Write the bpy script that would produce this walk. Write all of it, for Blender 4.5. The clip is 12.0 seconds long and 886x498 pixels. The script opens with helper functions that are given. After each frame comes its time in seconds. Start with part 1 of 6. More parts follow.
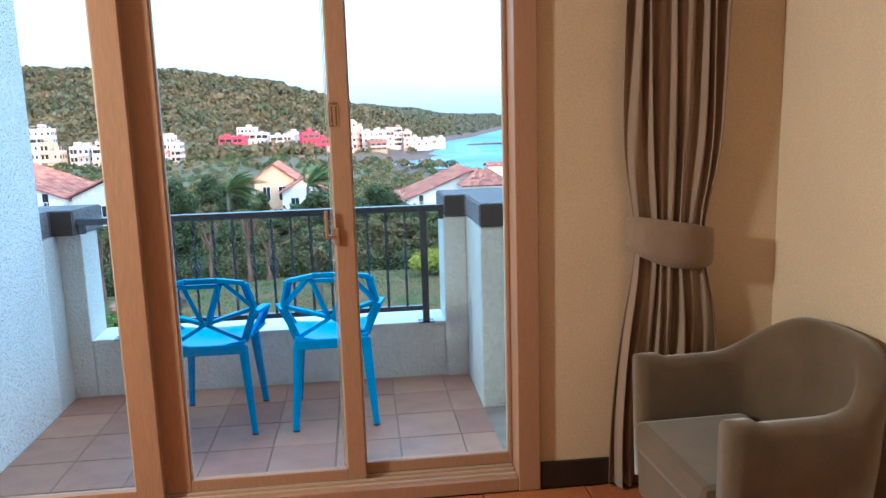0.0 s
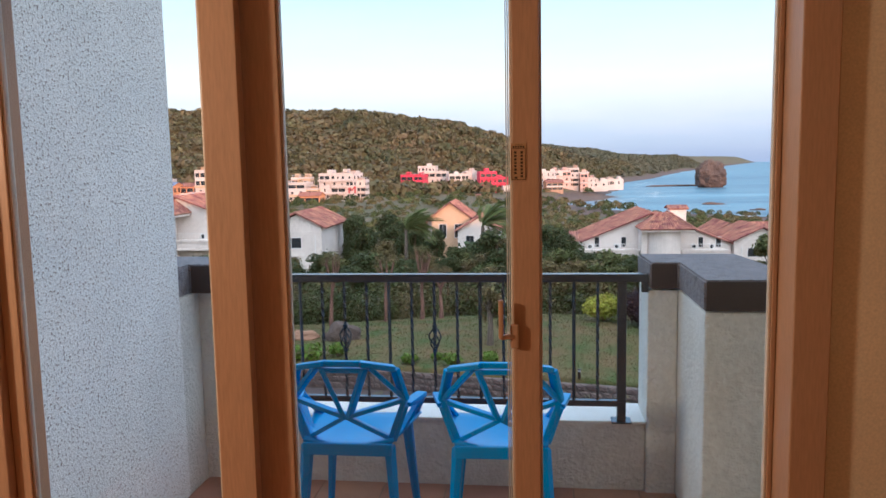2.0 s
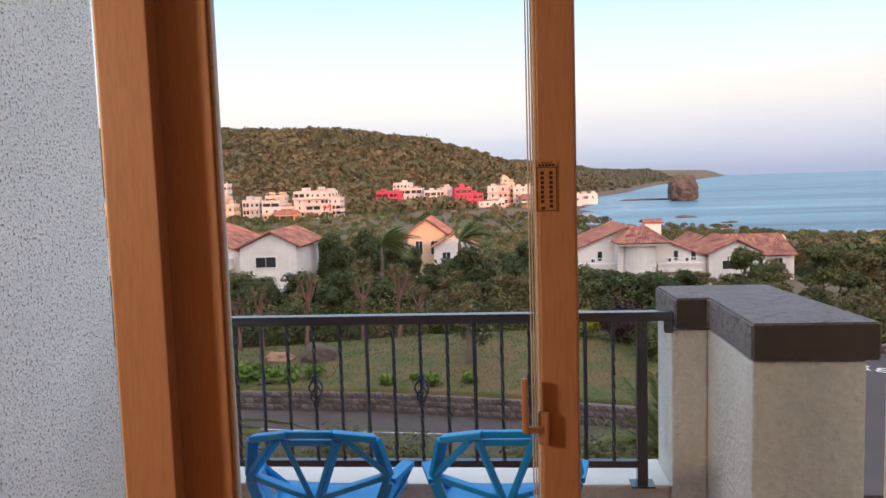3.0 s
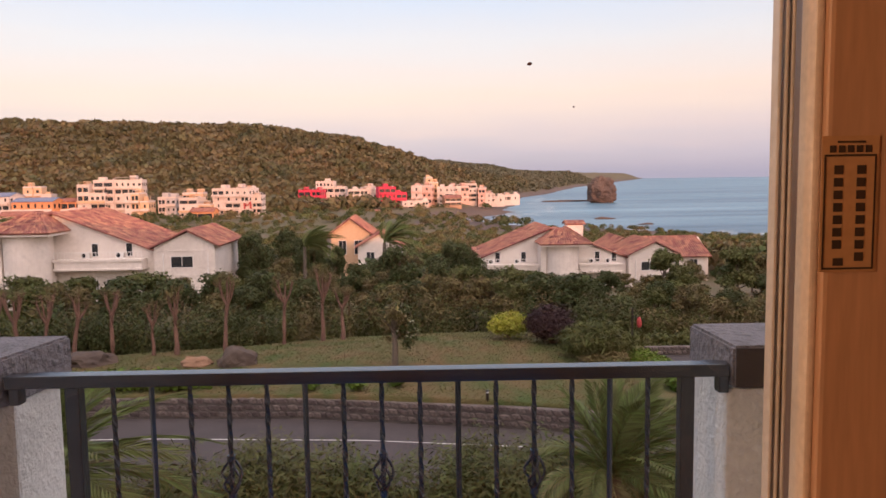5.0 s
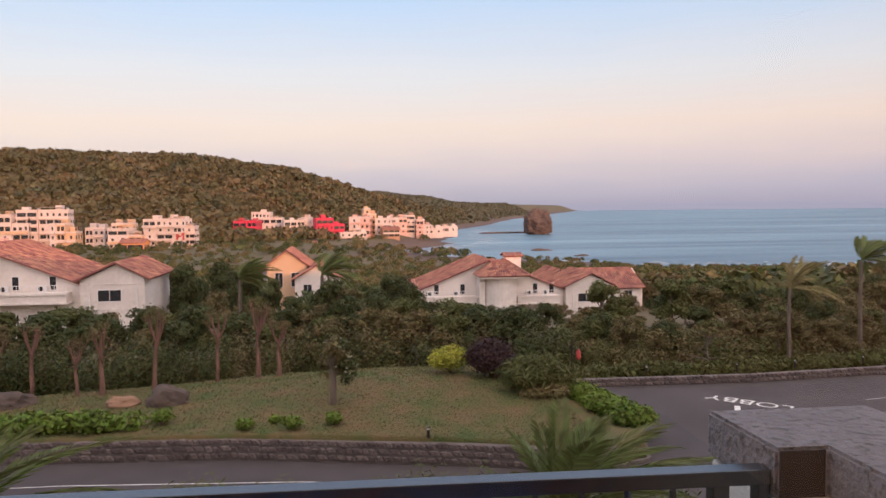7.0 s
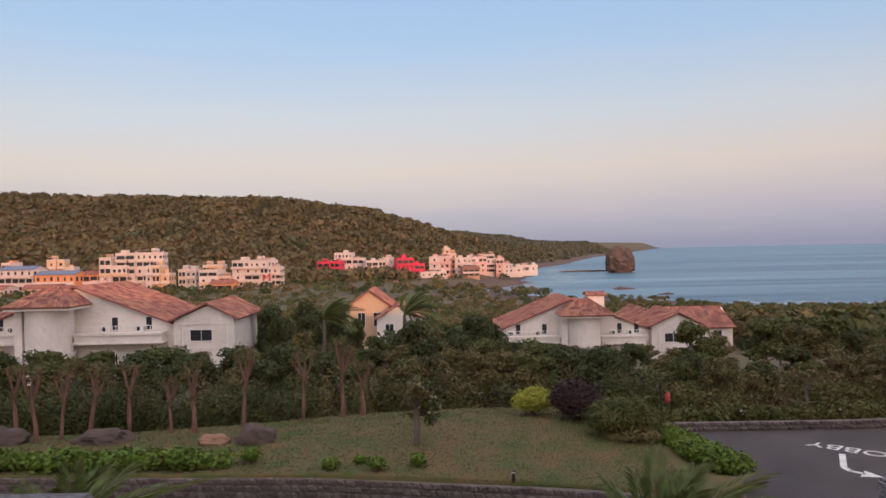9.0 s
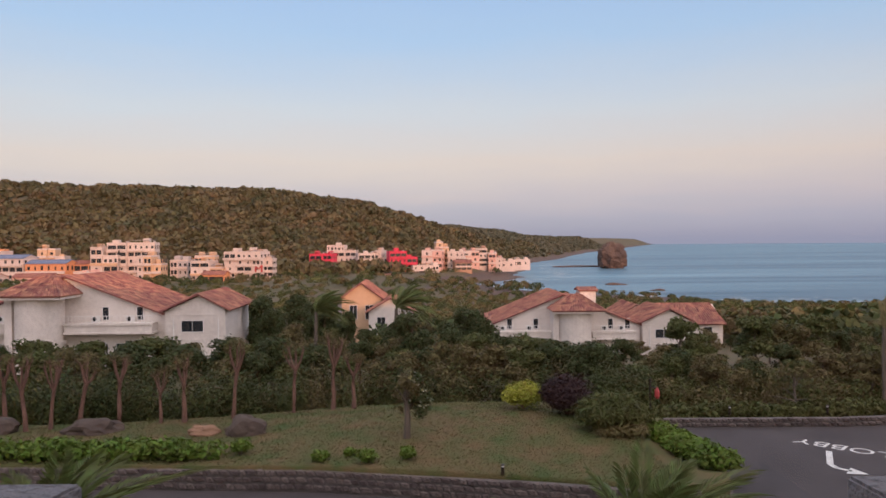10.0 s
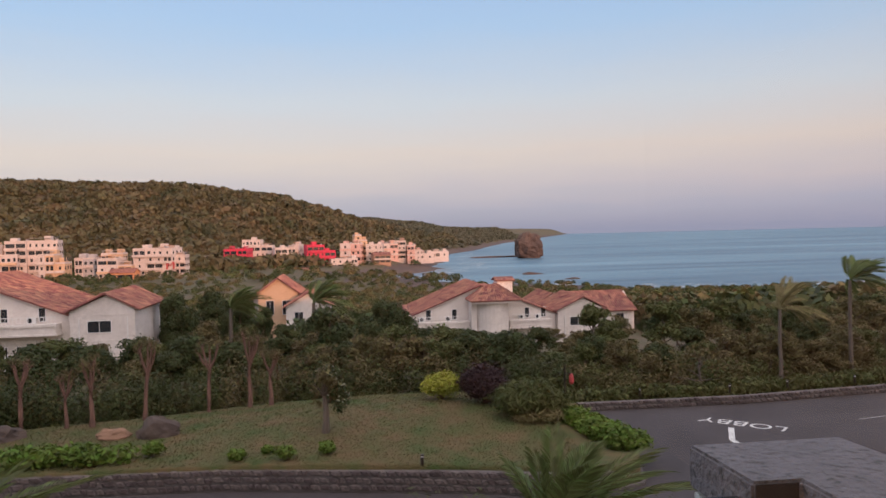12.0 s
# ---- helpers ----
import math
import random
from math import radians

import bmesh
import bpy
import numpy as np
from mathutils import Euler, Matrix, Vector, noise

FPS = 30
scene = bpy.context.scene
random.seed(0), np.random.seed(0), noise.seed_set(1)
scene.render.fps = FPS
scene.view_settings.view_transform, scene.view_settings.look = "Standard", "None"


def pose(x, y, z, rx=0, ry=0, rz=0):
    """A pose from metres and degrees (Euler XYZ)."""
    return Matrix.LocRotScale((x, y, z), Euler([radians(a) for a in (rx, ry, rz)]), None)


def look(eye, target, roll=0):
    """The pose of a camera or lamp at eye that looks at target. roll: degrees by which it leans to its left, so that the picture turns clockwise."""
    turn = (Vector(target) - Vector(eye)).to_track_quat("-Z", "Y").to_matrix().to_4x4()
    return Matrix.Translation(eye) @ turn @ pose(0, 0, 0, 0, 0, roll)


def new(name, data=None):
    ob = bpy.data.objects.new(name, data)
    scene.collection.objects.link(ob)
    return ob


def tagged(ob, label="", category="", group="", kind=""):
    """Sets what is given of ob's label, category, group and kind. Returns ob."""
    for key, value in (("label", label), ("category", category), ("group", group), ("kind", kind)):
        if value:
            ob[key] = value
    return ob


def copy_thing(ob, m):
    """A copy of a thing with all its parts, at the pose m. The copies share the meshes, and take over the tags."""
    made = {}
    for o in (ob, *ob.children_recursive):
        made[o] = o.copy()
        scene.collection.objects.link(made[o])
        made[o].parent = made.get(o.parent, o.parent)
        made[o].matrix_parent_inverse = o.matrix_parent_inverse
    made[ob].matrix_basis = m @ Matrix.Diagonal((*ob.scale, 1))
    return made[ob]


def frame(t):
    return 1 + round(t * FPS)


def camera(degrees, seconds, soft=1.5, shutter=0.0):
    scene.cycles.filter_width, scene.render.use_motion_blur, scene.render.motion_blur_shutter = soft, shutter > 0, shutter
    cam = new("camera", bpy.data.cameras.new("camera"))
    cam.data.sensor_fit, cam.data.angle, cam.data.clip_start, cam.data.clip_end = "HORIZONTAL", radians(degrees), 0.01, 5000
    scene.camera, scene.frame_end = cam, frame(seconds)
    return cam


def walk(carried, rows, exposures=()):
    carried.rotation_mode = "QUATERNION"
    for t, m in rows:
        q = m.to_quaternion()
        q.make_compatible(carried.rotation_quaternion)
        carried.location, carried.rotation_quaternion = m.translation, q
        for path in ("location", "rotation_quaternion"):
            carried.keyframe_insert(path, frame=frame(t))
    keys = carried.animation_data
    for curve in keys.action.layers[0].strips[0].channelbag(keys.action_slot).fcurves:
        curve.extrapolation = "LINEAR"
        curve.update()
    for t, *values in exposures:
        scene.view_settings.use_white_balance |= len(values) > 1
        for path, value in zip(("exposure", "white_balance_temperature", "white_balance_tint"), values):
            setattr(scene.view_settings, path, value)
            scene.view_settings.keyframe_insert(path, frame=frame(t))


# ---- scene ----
cam = camera(60.6, 12.0)
walk(cam, [(t, look(eye, target, roll)) for t, eye, target, roll in (
    (0, (0.092, -2.759, 1.505), (0.299, -0.799, 1.168), -1.7),
    (0.5, (0.075, -2.588, 1.533), (0.036, -0.604, 1.287), -1.7),
    (1, (0.052, -2.391, 1.533), (-0.089, -0.406, 1.326), -1.6),
    (1.5, (0.046, -2.173, 1.53), (-0.158, -0.195, 1.312), -1.1),
    (2, (0.049, -1.9, 1.534), (-0.193, 0.073, 1.31), -1.1),
    (2.5, (-0.019, -1.66, 1.542), (-0.233, 0.319, 1.341), -1.9),
    (2.7, (-0.038, -1.54, 1.546), (-0.235, 0.442, 1.353), -1.9),
    (4.3, (-0.163, -0.785, 1.565), (-0.265, 1.206, 1.407), -1.3),
    (4.8, (-0.25, -0.592, 1.56), (-0.249, 1.401, 1.384), -1.0),
    (5.1, (-0.273, -0.485, 1.556), (-0.242, 1.505, 1.362), -0.8),
    (5.5, (-0.277, -0.304, 1.567), (-0.212, 1.685, 1.366), -0.5),
    (6, (-0.281, -0.152, 1.567), (-0.161, 1.835, 1.373), 0.0),
    (6.5, (-0.321, -0.085, 1.594), (-0.137, 1.901, 1.434), -0.4),
    (8.5, (-0.455, -0.12, 1.702), (-0.288, 1.873, 1.705), -1.5),
    (9, (-0.51, -0.055, 1.675), (-0.530, 1.945, 1.673), -1.2),
    (9.5, (-0.508, -0.05, 1.655), (-0.635, 1.946, 1.650), -0.6),
    (10, (-0.49, -0.09, 1.69), (-0.491, 1.909, 1.671), -0.5),
    (10.5, (-0.445, -0.14, 1.706), (-0.224, 1.848, 1.672), -0.5),
    (11, (-0.405, -0.12, 1.704), (-0.062, 1.85, 1.667), -1.2),
    (11.5, (-0.335, -0.125, 1.684), (0.034, 1.84, 1.640), -1.5),
    (12, (-0.357, -0.185, 1.694), (-0.145, 1.803, 1.651), -1.4))],
    exposures=((0, 1.6, 3950, -16), (0.5, 1.3, 4150, -12), (1.0, 1.0, 4450, -6), (1.5, 0.85, 4750, -3), (2.7, 0.7, 5250, 2), (4.3, 0.55, 6500, 18),
               (5.5, 0.42, 6450, 19), (6.7, 0.38, 6300, 17), (8.3, 0.05, 5900, 13), (12, 0.03, 5850, 12)))

# ---- light ----
SUN_EL = radians(8.0)
SUN_AZ = math.atan2(0.45, -1.0)          # the sun stands behind the hotel, over the right shoulder
world = bpy.data.worlds.new("evening_sky")
scene.world = world
world.use_nodes = True
wt = world.node_tree
wt.nodes.clear()
w_out = wt.nodes.new("ShaderNodeOutputWorld")
w_bg = wt.nodes.new("ShaderNodeBackground")
w_sky = wt.nodes.new("ShaderNodeTexSky")
w_sky.sky_type, w_sky.sun_disc = "NISHITA", False
w_sky.sun_elevation, w_sky.sun_rotation = SUN_EL, SUN_AZ
w_tc = wt.nodes.new("ShaderNodeTexCoord")
w_sep = wt.nodes.new("ShaderNodeSeparateXYZ")
w_ramp = wt.nodes.new("ShaderNodeValToRGB")
w_nz = wt.nodes.new("ShaderNodeTexNoise")
w_map = wt.nodes.new("ShaderNodeMapping")
w_map.inputs["Scale"].default_value = (3, 3, 22)
w_nz.inputs["Scale"].default_value, w_nz.inputs["Detail"].default_value = 2.2, 6
w_mul = wt.nodes.new("ShaderNodeMath")
w_mul.operation, w_mul.inputs[1].default_value, w_mul.inputs[2].default_value = "MULTIPLY_ADD", 0.03, -0.015
w_addz = wt.nodes.new("ShaderNodeMath")
w_mix = wt.nodes.new("ShaderNodeMixRGB")
w_mix.blend_type, w_mix.inputs[0].default_value = "ADD", 1.0
w_scale = wt.nodes.new("ShaderNodeVectorMath")
w_scale.operation, w_scale.inputs[3].default_value = "SCALE", 0.05
stops = ((0.0, (0.38, 0.37, 0.50)), (0.03, (0.47, 0.42, 0.55)), (0.06, (0.67, 0.51, 0.55)), (0.105, (0.90, 0.65, 0.54)),
         (0.17, (0.80, 0.73, 0.70)), (0.26, (0.56, 0.68, 0.84)), (0.38, (0.44, 0.59, 0.87)), (0.6, (0.92, 0.90, 0.96)), (1.0, (1.25, 1.15, 1.15)))
el = w_ramp.color_ramp.elements
el[0].position, el[0].color = stops[0][0], (*stops[0][1], 1)
el[1].position, el[1].color = stops[-1][0], (*stops[-1][1], 1)
for p, c in stops[1:-1]:
    e = el.new(p)
    e.color = (*c, 1)
# the glow of the low sun, spread over the western half of the sky
w_dot = wt.nodes.new("ShaderNodeVectorMath")
w_dot.operation = "DOT_PRODUCT"
w_dot.inputs[1].default_value = (math.sin(SUN_AZ) * math.cos(0.5), math.cos(SUN_AZ) * math.cos(0.5), math.sin(0.5))
w_west = wt.nodes.new("ShaderNodeMapRange")
w_west.inputs[1].default_value, w_west.inputs[2].default_value, w_west.inputs[4].default_value = 0.05, 1.0, 1.25
w_glow = wt.nodes.new("ShaderNodeVectorMath")
w_glow.operation, w_glow.inputs[0].default_value = "SCALE", (1.25, 0.80, 0.56)
w_add = wt.nodes.new("ShaderNodeVectorMath")
wt.links.new(w_tc.outputs["Generated"], w_dot.inputs[0])
wt.links.new(w_dot.outputs["Value"], w_west.inputs[0])
wt.links.new(w_west.outputs[0], w_glow.inputs[3])
wt.links.new(w_glow.outputs[0], w_add.inputs[1])
for a, b in ((w_tc.outputs["Generated"], w_sep.inputs[0]), (w_tc.outputs["Generated"], w_map.inputs[0]), (w_map.outputs[0], w_nz.inputs["Vector"]),
             (w_nz.outputs["Fac"], w_mul.inputs[0]), (w_sep.outputs["Z"], w_addz.inputs[0]), (w_mul.outputs[0], w_addz.inputs[1]),
             (w_addz.outputs[0], w_ramp.inputs[0]), (w_sky.outputs[0], w_scale.inputs[0]), (w_scale.outputs[0], w_mix.inputs[2]),
             (w_ramp.outputs[0], w_mix.inputs[1]), (w_mix.outputs[0], w_add.inputs[0]), (w_add.outputs[0], w_bg.inputs[0]), (w_bg.outputs[0], w_out.inputs[0])):
    wt.links.new(a, b)
w_bg.inputs[1].default_value = 0.75

sun = new("sun", bpy.data.lights.new("sun", "SUN"))
sun.data.energy, sun.data.angle, sun.data.color = 2.35, radians(0.6), (1.0, 0.45, 0.25)
sun.matrix_world = look((0, 0, 0), (-math.sin(SUN_AZ), -math.cos(SUN_AZ), -math.tan(SUN_EL)))

room_lamp = new("room_lamp", bpy.data.lights.new("room_lamp", "AREA"))
room_lamp.data.shape, room_lamp.data.size, room_lamp.data.energy, room_lamp.data.color = "DISK", 0.3, 36, (1.0, 0.68, 0.41)
room_lamp.matrix_world = look((-2.50, -1.25, 2.0), (0.4, -1.7, 1.0))


# ---- materials ----
def material(name, c1, c2=None, rough=0.7, scale=8.0, fine=60.0, bump=0.15, metal=0.0, speck=None, rnd=0.0, island=0.0, depth=0.01, spec=0.4, stretch=(1, 1, 1), sheen=0.0):
    """Two-scale procedural surface: broad patches c1 to c2, fine grain in the relief, optional dark specks and variation piece by piece."""
    m = bpy.data.materials.new(name)
    m.use_nodes = True
    nt = m.node_tree
    N, L = nt.nodes.new, nt.links.new
    b = nt.nodes["Principled BSDF"]
    b.inputs["Roughness"].default_value, b.inputs["Metallic"].default_value = rough, metal
    b.inputs["Specular IOR Level"].default_value = spec
    if sheen:
        b.inputs["Sheen Weight"].default_value = sheen
    tc, mp = N("ShaderNodeTexCoord"), N("ShaderNodeMapping")
    mp.inputs["Scale"].default_value = stretch
    L(tc.outputs["Object"], mp.inputs[0])
    n1, n2 = N("ShaderNodeTexNoise"), N("ShaderNodeTexNoise")
    n1.inputs["Scale"].default_value, n1.inputs["Detail"].default_value, n1.inputs["Roughness"].default_value = scale, 6, 0.65
    n2.inputs["Scale"].default_value, n2.inputs["Detail"].default_value = fine, 4
    L(mp.outputs[0], n1.inputs["Vector"])
    L(mp.outputs[0], n2.inputs["Vector"])
    c2 = c2 or tuple(v * 0.8 for v in c1)
    mix = N("ShaderNodeMixRGB")
    mix.inputs[1].default_value, mix.inputs[2].default_value = (*c1, 1), (*c2, 1)
    cr = N("ShaderNodeMapRange")
    cr.inputs[1].default_value, cr.inputs[2].default_value = 0.35, 0.65
    L(n1.outputs["Fac"], cr.inputs[0])
    L(cr.outputs[0], mix.inputs[0])
    col = mix.outputs[0]
    g = N("ShaderNodeHueSaturation")
    gm = N("ShaderNodeMapRange")
    gm.inputs[1].default_value, gm.inputs[2].default_value, gm.inputs[3].default_value, gm.inputs[4].default_value = 0.25, 0.75, 0.88, 1.12
    L(n2.outputs["Fac"], gm.inputs[0])
    L(gm.outputs[0], g.inputs["Value"])
    L(col, g.inputs["Color"])
    col = g.outputs[0]
    if rnd or island:
        h = N("ShaderNodeHueSaturation")
        src = N("ShaderNodeObjectInfo").outputs["Random"] if rnd else N("ShaderNodeNewGeometry").outputs["Random Per Island"]
        k = rnd or island
        r1, r2 = N("ShaderNodeMapRange"), N("ShaderNodeMapRange")
        r1.inputs[3].default_value, r1.inputs[4].default_value = 1 - k, 1 + k
        r2.inputs[3].default_value, r2.inputs[4].default_value = 0.5 - k * 0.07, 0.5 + k * 0.04
        L(src, r1.inputs[0])
        L(src, r2.inputs[0])
        L(r1.outputs[0], h.inputs["Value"])
        L(r2.outputs[0], h.inputs["Hue"])
        L(col, h.inputs["Color"])
        col = h.outputs[0]
    height = n2.outputs["Fac"]
    if speck:
        sc, colour, amount = speck
        v = N("ShaderNodeTexNoise")
        v.inputs["Scale"].default_value, v.inputs["Detail"].default_value, v.inputs["Roughness"].default_value = sc, 2, 0.6
        L(mp.outputs[0], v.inputs["Vector"])
        sr = N("ShaderNodeMapRange")
        sr.inputs[1].default_value, sr.inputs[2].default_value = amount, amount + 0.035
        L(v.outputs["Fac"], sr.inputs[0])
        sm = N("ShaderNodeMixRGB")
        sm.inputs[2].default_value = (*colour, 1)
        L(sr.outputs[0], sm.inputs[0])
        L(col, sm.inputs[1])
        col = sm.outputs[0]
        height = v.outputs["Fac"]
    L(col, b.inputs["Base Color"])
    if bump:
        bp = N("ShaderNodeBump")
        bp.inputs["Strength"].default_value, bp.inputs["Distance"].default_value = bump, depth
        L(height, bp.inputs["Height"])
        L(bp.outputs[0], b.inputs["Normal"])
    return m


def leafy(name, c1, c2, k=0.4, rough=0.6, scale=0.35):
    m = material(name, c1, c2, rough=rough, scale=scale, fine=6, bump=0, island=k, spec=0.25)
    nt = m.node_tree
    b, out = nt.nodes["Principled BSDF"], nt.nodes["Material Output"]
    tr, mx = nt.nodes.new("ShaderNodeBsdfTranslucent"), nt.nodes.new("ShaderNodeMixShader")
    mx.inputs[0].default_value = 0.25
    nt.links.new(b.inputs["Base Color"].links[0].from_socket, tr.inputs[0])
    nt.links.new(b.outputs[0], mx.inputs[1])
    nt.links.new(tr.outputs[0], mx.inputs[2])
    nt.links.new(mx.outputs[0], out.inputs[0])
    return m


M = {}
M["paint"] = material("cream_wall_paint", (0.68, 0.53, 0.36), (0.64, 0.495, 0.335), 0.75, 1.5, 160, 0.08, depth=0.003)
M["frame"] = material("brown_lacquered_aluminium", (0.42, 0.235, 0.135), (0.37, 0.20, 0.11), 0.42, 3, 200, 0.05, depth=0.001, stretch=(1, 1, 0.1))
M["frame_light"] = material("worn_cream_aluminium_edge", (0.62, 0.50, 0.40), (0.52, 0.40, 0.30), 0.4, 6, 150, 0.05, depth=0.001)
M["black"] = material("dark_baseboard", (0.02, 0.014, 0.012), (0.03, 0.02, 0.016), 0.4, 6, 80, 0.1)
M["room_tile"] = material("terracotta_room_tile", (0.42, 0.15, 0.055), (0.34, 0.11, 0.04), 0.28, 5, 60, 0.08, rnd=0.14)
M["grout"] = material("grey_grout", (0.25, 0.2, 0.16), (0.18, 0.15, 0.12), 0.9, 10, 80, 0.2)
M["deck_tile"] = material("brown_balcony_tile", (0.34, 0.19, 0.13), (0.26, 0.145, 0.10), 0.42, 7, 70, 0.12, rnd=0.16)
M["pebble"] = material("pebbledash_render", (0.92, 0.91, 0.88), (0.85, 0.85, 0.83), 0.85, 3, 90, 0.8, speck=(98, (0.25, 0.21, 0.17), 0.588), depth=0.006)
M["render"] = material("white_rough_render", (0.76, 0.75, 0.71), (0.66, 0.65, 0.60), 0.85, 2.5, 55, 1.0, depth=0.012)
M["sill"] = material("white_sill_paint", (0.82, 0.82, 0.80), (0.74, 0.74, 0.71), 0.6, 4, 90, 0.2)
M["cap"] = material("grey_cement_cap", (0.235, 0.22, 0.235), (0.19, 0.18, 0.195), 0.85, 9, 70, 1.0, speck=(42, (0.12, 0.115, 0.12), 0.58), depth=0.02)
M["cap_dark"] = material("dark_cap_face", (0.045, 0.036, 0.036), (0.06, 0.05, 0.05), 0.7, 7, 80, 0.3)
M["iron"] = material("dark_grey_painted_iron", (0.06, 0.07, 0.085), (0.045, 0.052, 0.065), 0.24, 12, 150, 0.12, metal=0.35, depth=0.002, spec=0.9)
M["blue"] = material("bright_blue_plastic", (0.004, 0.29, 0.72), (0.006, 0.26, 0.66), 0.36, 5, 200, 0.04, depth=0.001, spec=0.5)
M["curtain"] = material("taupe_curtain_cloth", (0.30, 0.21, 0.15), (0.25, 0.17, 0.12), 0.9, 12, 400, 0.25, depth=0.002, sheen=0.3, stretch=(1, 1, 0.3))
M["chair_cloth"] = material("brown_velvet_upholstery", (0.135, 0.085, 0.045), (0.10, 0.062, 0.032), 0.85, 6, 220, 0.2, depth=0.002, sheen=0.5)
M["dark_wood"] = material("dark_stained_wood", (0.05, 0.025, 0.015), (0.03, 0.016, 0.01), 0.4, 12, 90, 0.1, stretch=(1, 1, 0.1))
M["label_ink"] = material("dark_printed_ink", (0.04, 0.02, 0.012), rough=0.6, bump=0)
M["label"] = material("gold_brown_sticker", (0.40, 0.215, 0.10), (0.38, 0.2, 0.09), 0.45, 20, 100, 0.03)
M["speck"] = material("dead_insect_brown", (0.13, 0.08, 0.08), rough=0.8, bump=0)
M["asphalt"] = material("worn_asphalt", (0.070, 0.060, 0.062), (0.046, 0.039, 0.041), 0.85, 0.35, 22, 0.4, depth=0.02)
M["road_paint"] = material("white_road_paint", (0.72, 0.71, 0.68), (0.55, 0.54, 0.52), 0.7, 2.5, 30, 0.15)
M["grass"] = material("dry_lawn", (0.050, 0.076, 0.018), (0.130, 0.088, 0.040), 0.95, 0.55, 7, 1.0, depth=0.05)
M["blade"] = leafy("grass_blades", (0.065, 0.100, 0.023), (0.155, 0.112, 0.05), 0.4, scale=0.55)
M["stone"] = material("dark_wall_stone", (0.15, 0.12, 0.112), (0.085, 0.07, 0.068), 0.85, 3, 18, 0.6, rnd=0.35, depth=0.03)
M["mortar"] = material("grey_wall_mortar", (0.15, 0.13, 0.125), (0.10, 0.09, 0.085), 0.9, 2, 20, 0.4, depth=0.02)
M["boulder"] = material("brown_boulder", (0.10, 0.075, 0.06), (0.06, 0.045, 0.04), 0.9, 1.5, 12, 0.7, depth=0.06)
M["boulder_red"] = material("tan_boulder", (0.32, 0.19, 0.12), (0.22, 0.13, 0.085), 0.9, 1.5, 12, 0.7, depth=0.06)
M["bark"] = material("red_brown_bark", (0.21, 0.115, 0.085), (0.12, 0.068, 0.055), 0.9, 4, 25, 0.7, depth=0.03, stretch=(1, 1, 0.3))
M["bark_grey"] = material("grey_bark", (0.16, 0.13, 0.105), (0.10, 0.08, 0.065), 0.9, 4, 25, 0.7, depth=0.03, stretch=(1, 1, 0.3))
M["leaf"] = leafy("green_leaves", (0.066, 0.088, 0.024), (0.105, 0.108, 0.034))
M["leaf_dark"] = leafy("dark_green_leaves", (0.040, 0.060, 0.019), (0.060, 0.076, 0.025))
M["leaf_olive"] = leafy("olive_leaves", (0.120, 0.108, 0.040), (0.155, 0.116, 0.054))
M["leaf_lime"] = leafy("lime_hedge_leaves", (0.13, 0.20, 0.025), (0.085, 0.145, 0.02))
M["leaf_yellow"] = leafy("yellow_leaves", (0.406, 0.392, 0.043), (0.232, 0.275, 0.043))
M["leaf_purple"] = leafy("purple_brown_leaves", (0.045, 0.022, 0.026), (0.03, 0.016, 0.02))
M["leaf_white"] = leafy("pale_blossom", (0.5, 0.5, 0.42), (0.3, 0.34, 0.2))
M["palm"] = leafy("palm_leaflets", (0.087, 0.138, 0.036), (0.145, 0.160, 0.058))
M["palm_dry"] = leafy("dry_palm_leaflets", (0.246, 0.203, 0.094), (0.189, 0.174, 0.072))
M["wood_far"] = leafy("hillside_foliage", (0.085, 0.082, 0.038), (0.175, 0.130, 0.066), 0.32, scale=0.014)
M["wood_green"] = leafy("hillside_green_foliage", (0.060, 0.070, 0.032), (0.135, 0.112, 0.053), 0.32, scale=0.02)
# headland leaves are greyed and paled, distance haze put into their colour
M["wood_hazed"] = leafy("haze_greyed_foliage", (0.080, 0.092, 0.060), (0.115, 0.108, 0.072), 0.2, scale=0.01)
M["earth"] = material("scrub_ground", (0.075, 0.075, 0.032), (0.12, 0.085, 0.05), 0.95, 0.04, 0.8, 0.5, depth=0.2)
M["reef"] = material("brown_reef_rock", (0.13, 0.085, 0.065), (0.075, 0.055, 0.05), 0.9, 0.05, 0.5, 0.8, depth=1.0)
M["tile_roof"] = material("terracotta_roof_tiles", (0.38, 0.17, 0.115), (0.19, 0.09, 0.07), 0.8, 0.9, 12, 0.4, depth=0.04, island=0.42)
M["villa"] = material("off_white_villa_render", (0.76, 0.70, 0.65), (0.64, 0.585, 0.54), 0.8, 0.3, 3, 0.05)
# dark glass of windows; the same colour stands for shade inside town loggias
M["window_dark"] = material("dark_glass_and_recess_shade", (0.03, 0.035, 0.04), (0.02, 0.024, 0.03), 0.15, 1, 5, 0.0)
M["white_metal"] = material("white_painted_metal", (0.78, 0.77, 0.75), (0.7, 0.69, 0.67), 0.5, 3, 40, 0.1)
M["red_paint"] = material("red_sign_paint", (0.45, 0.06, 0.06), (0.36, 0.05, 0.05), 0.5, 3, 40, 0.1)
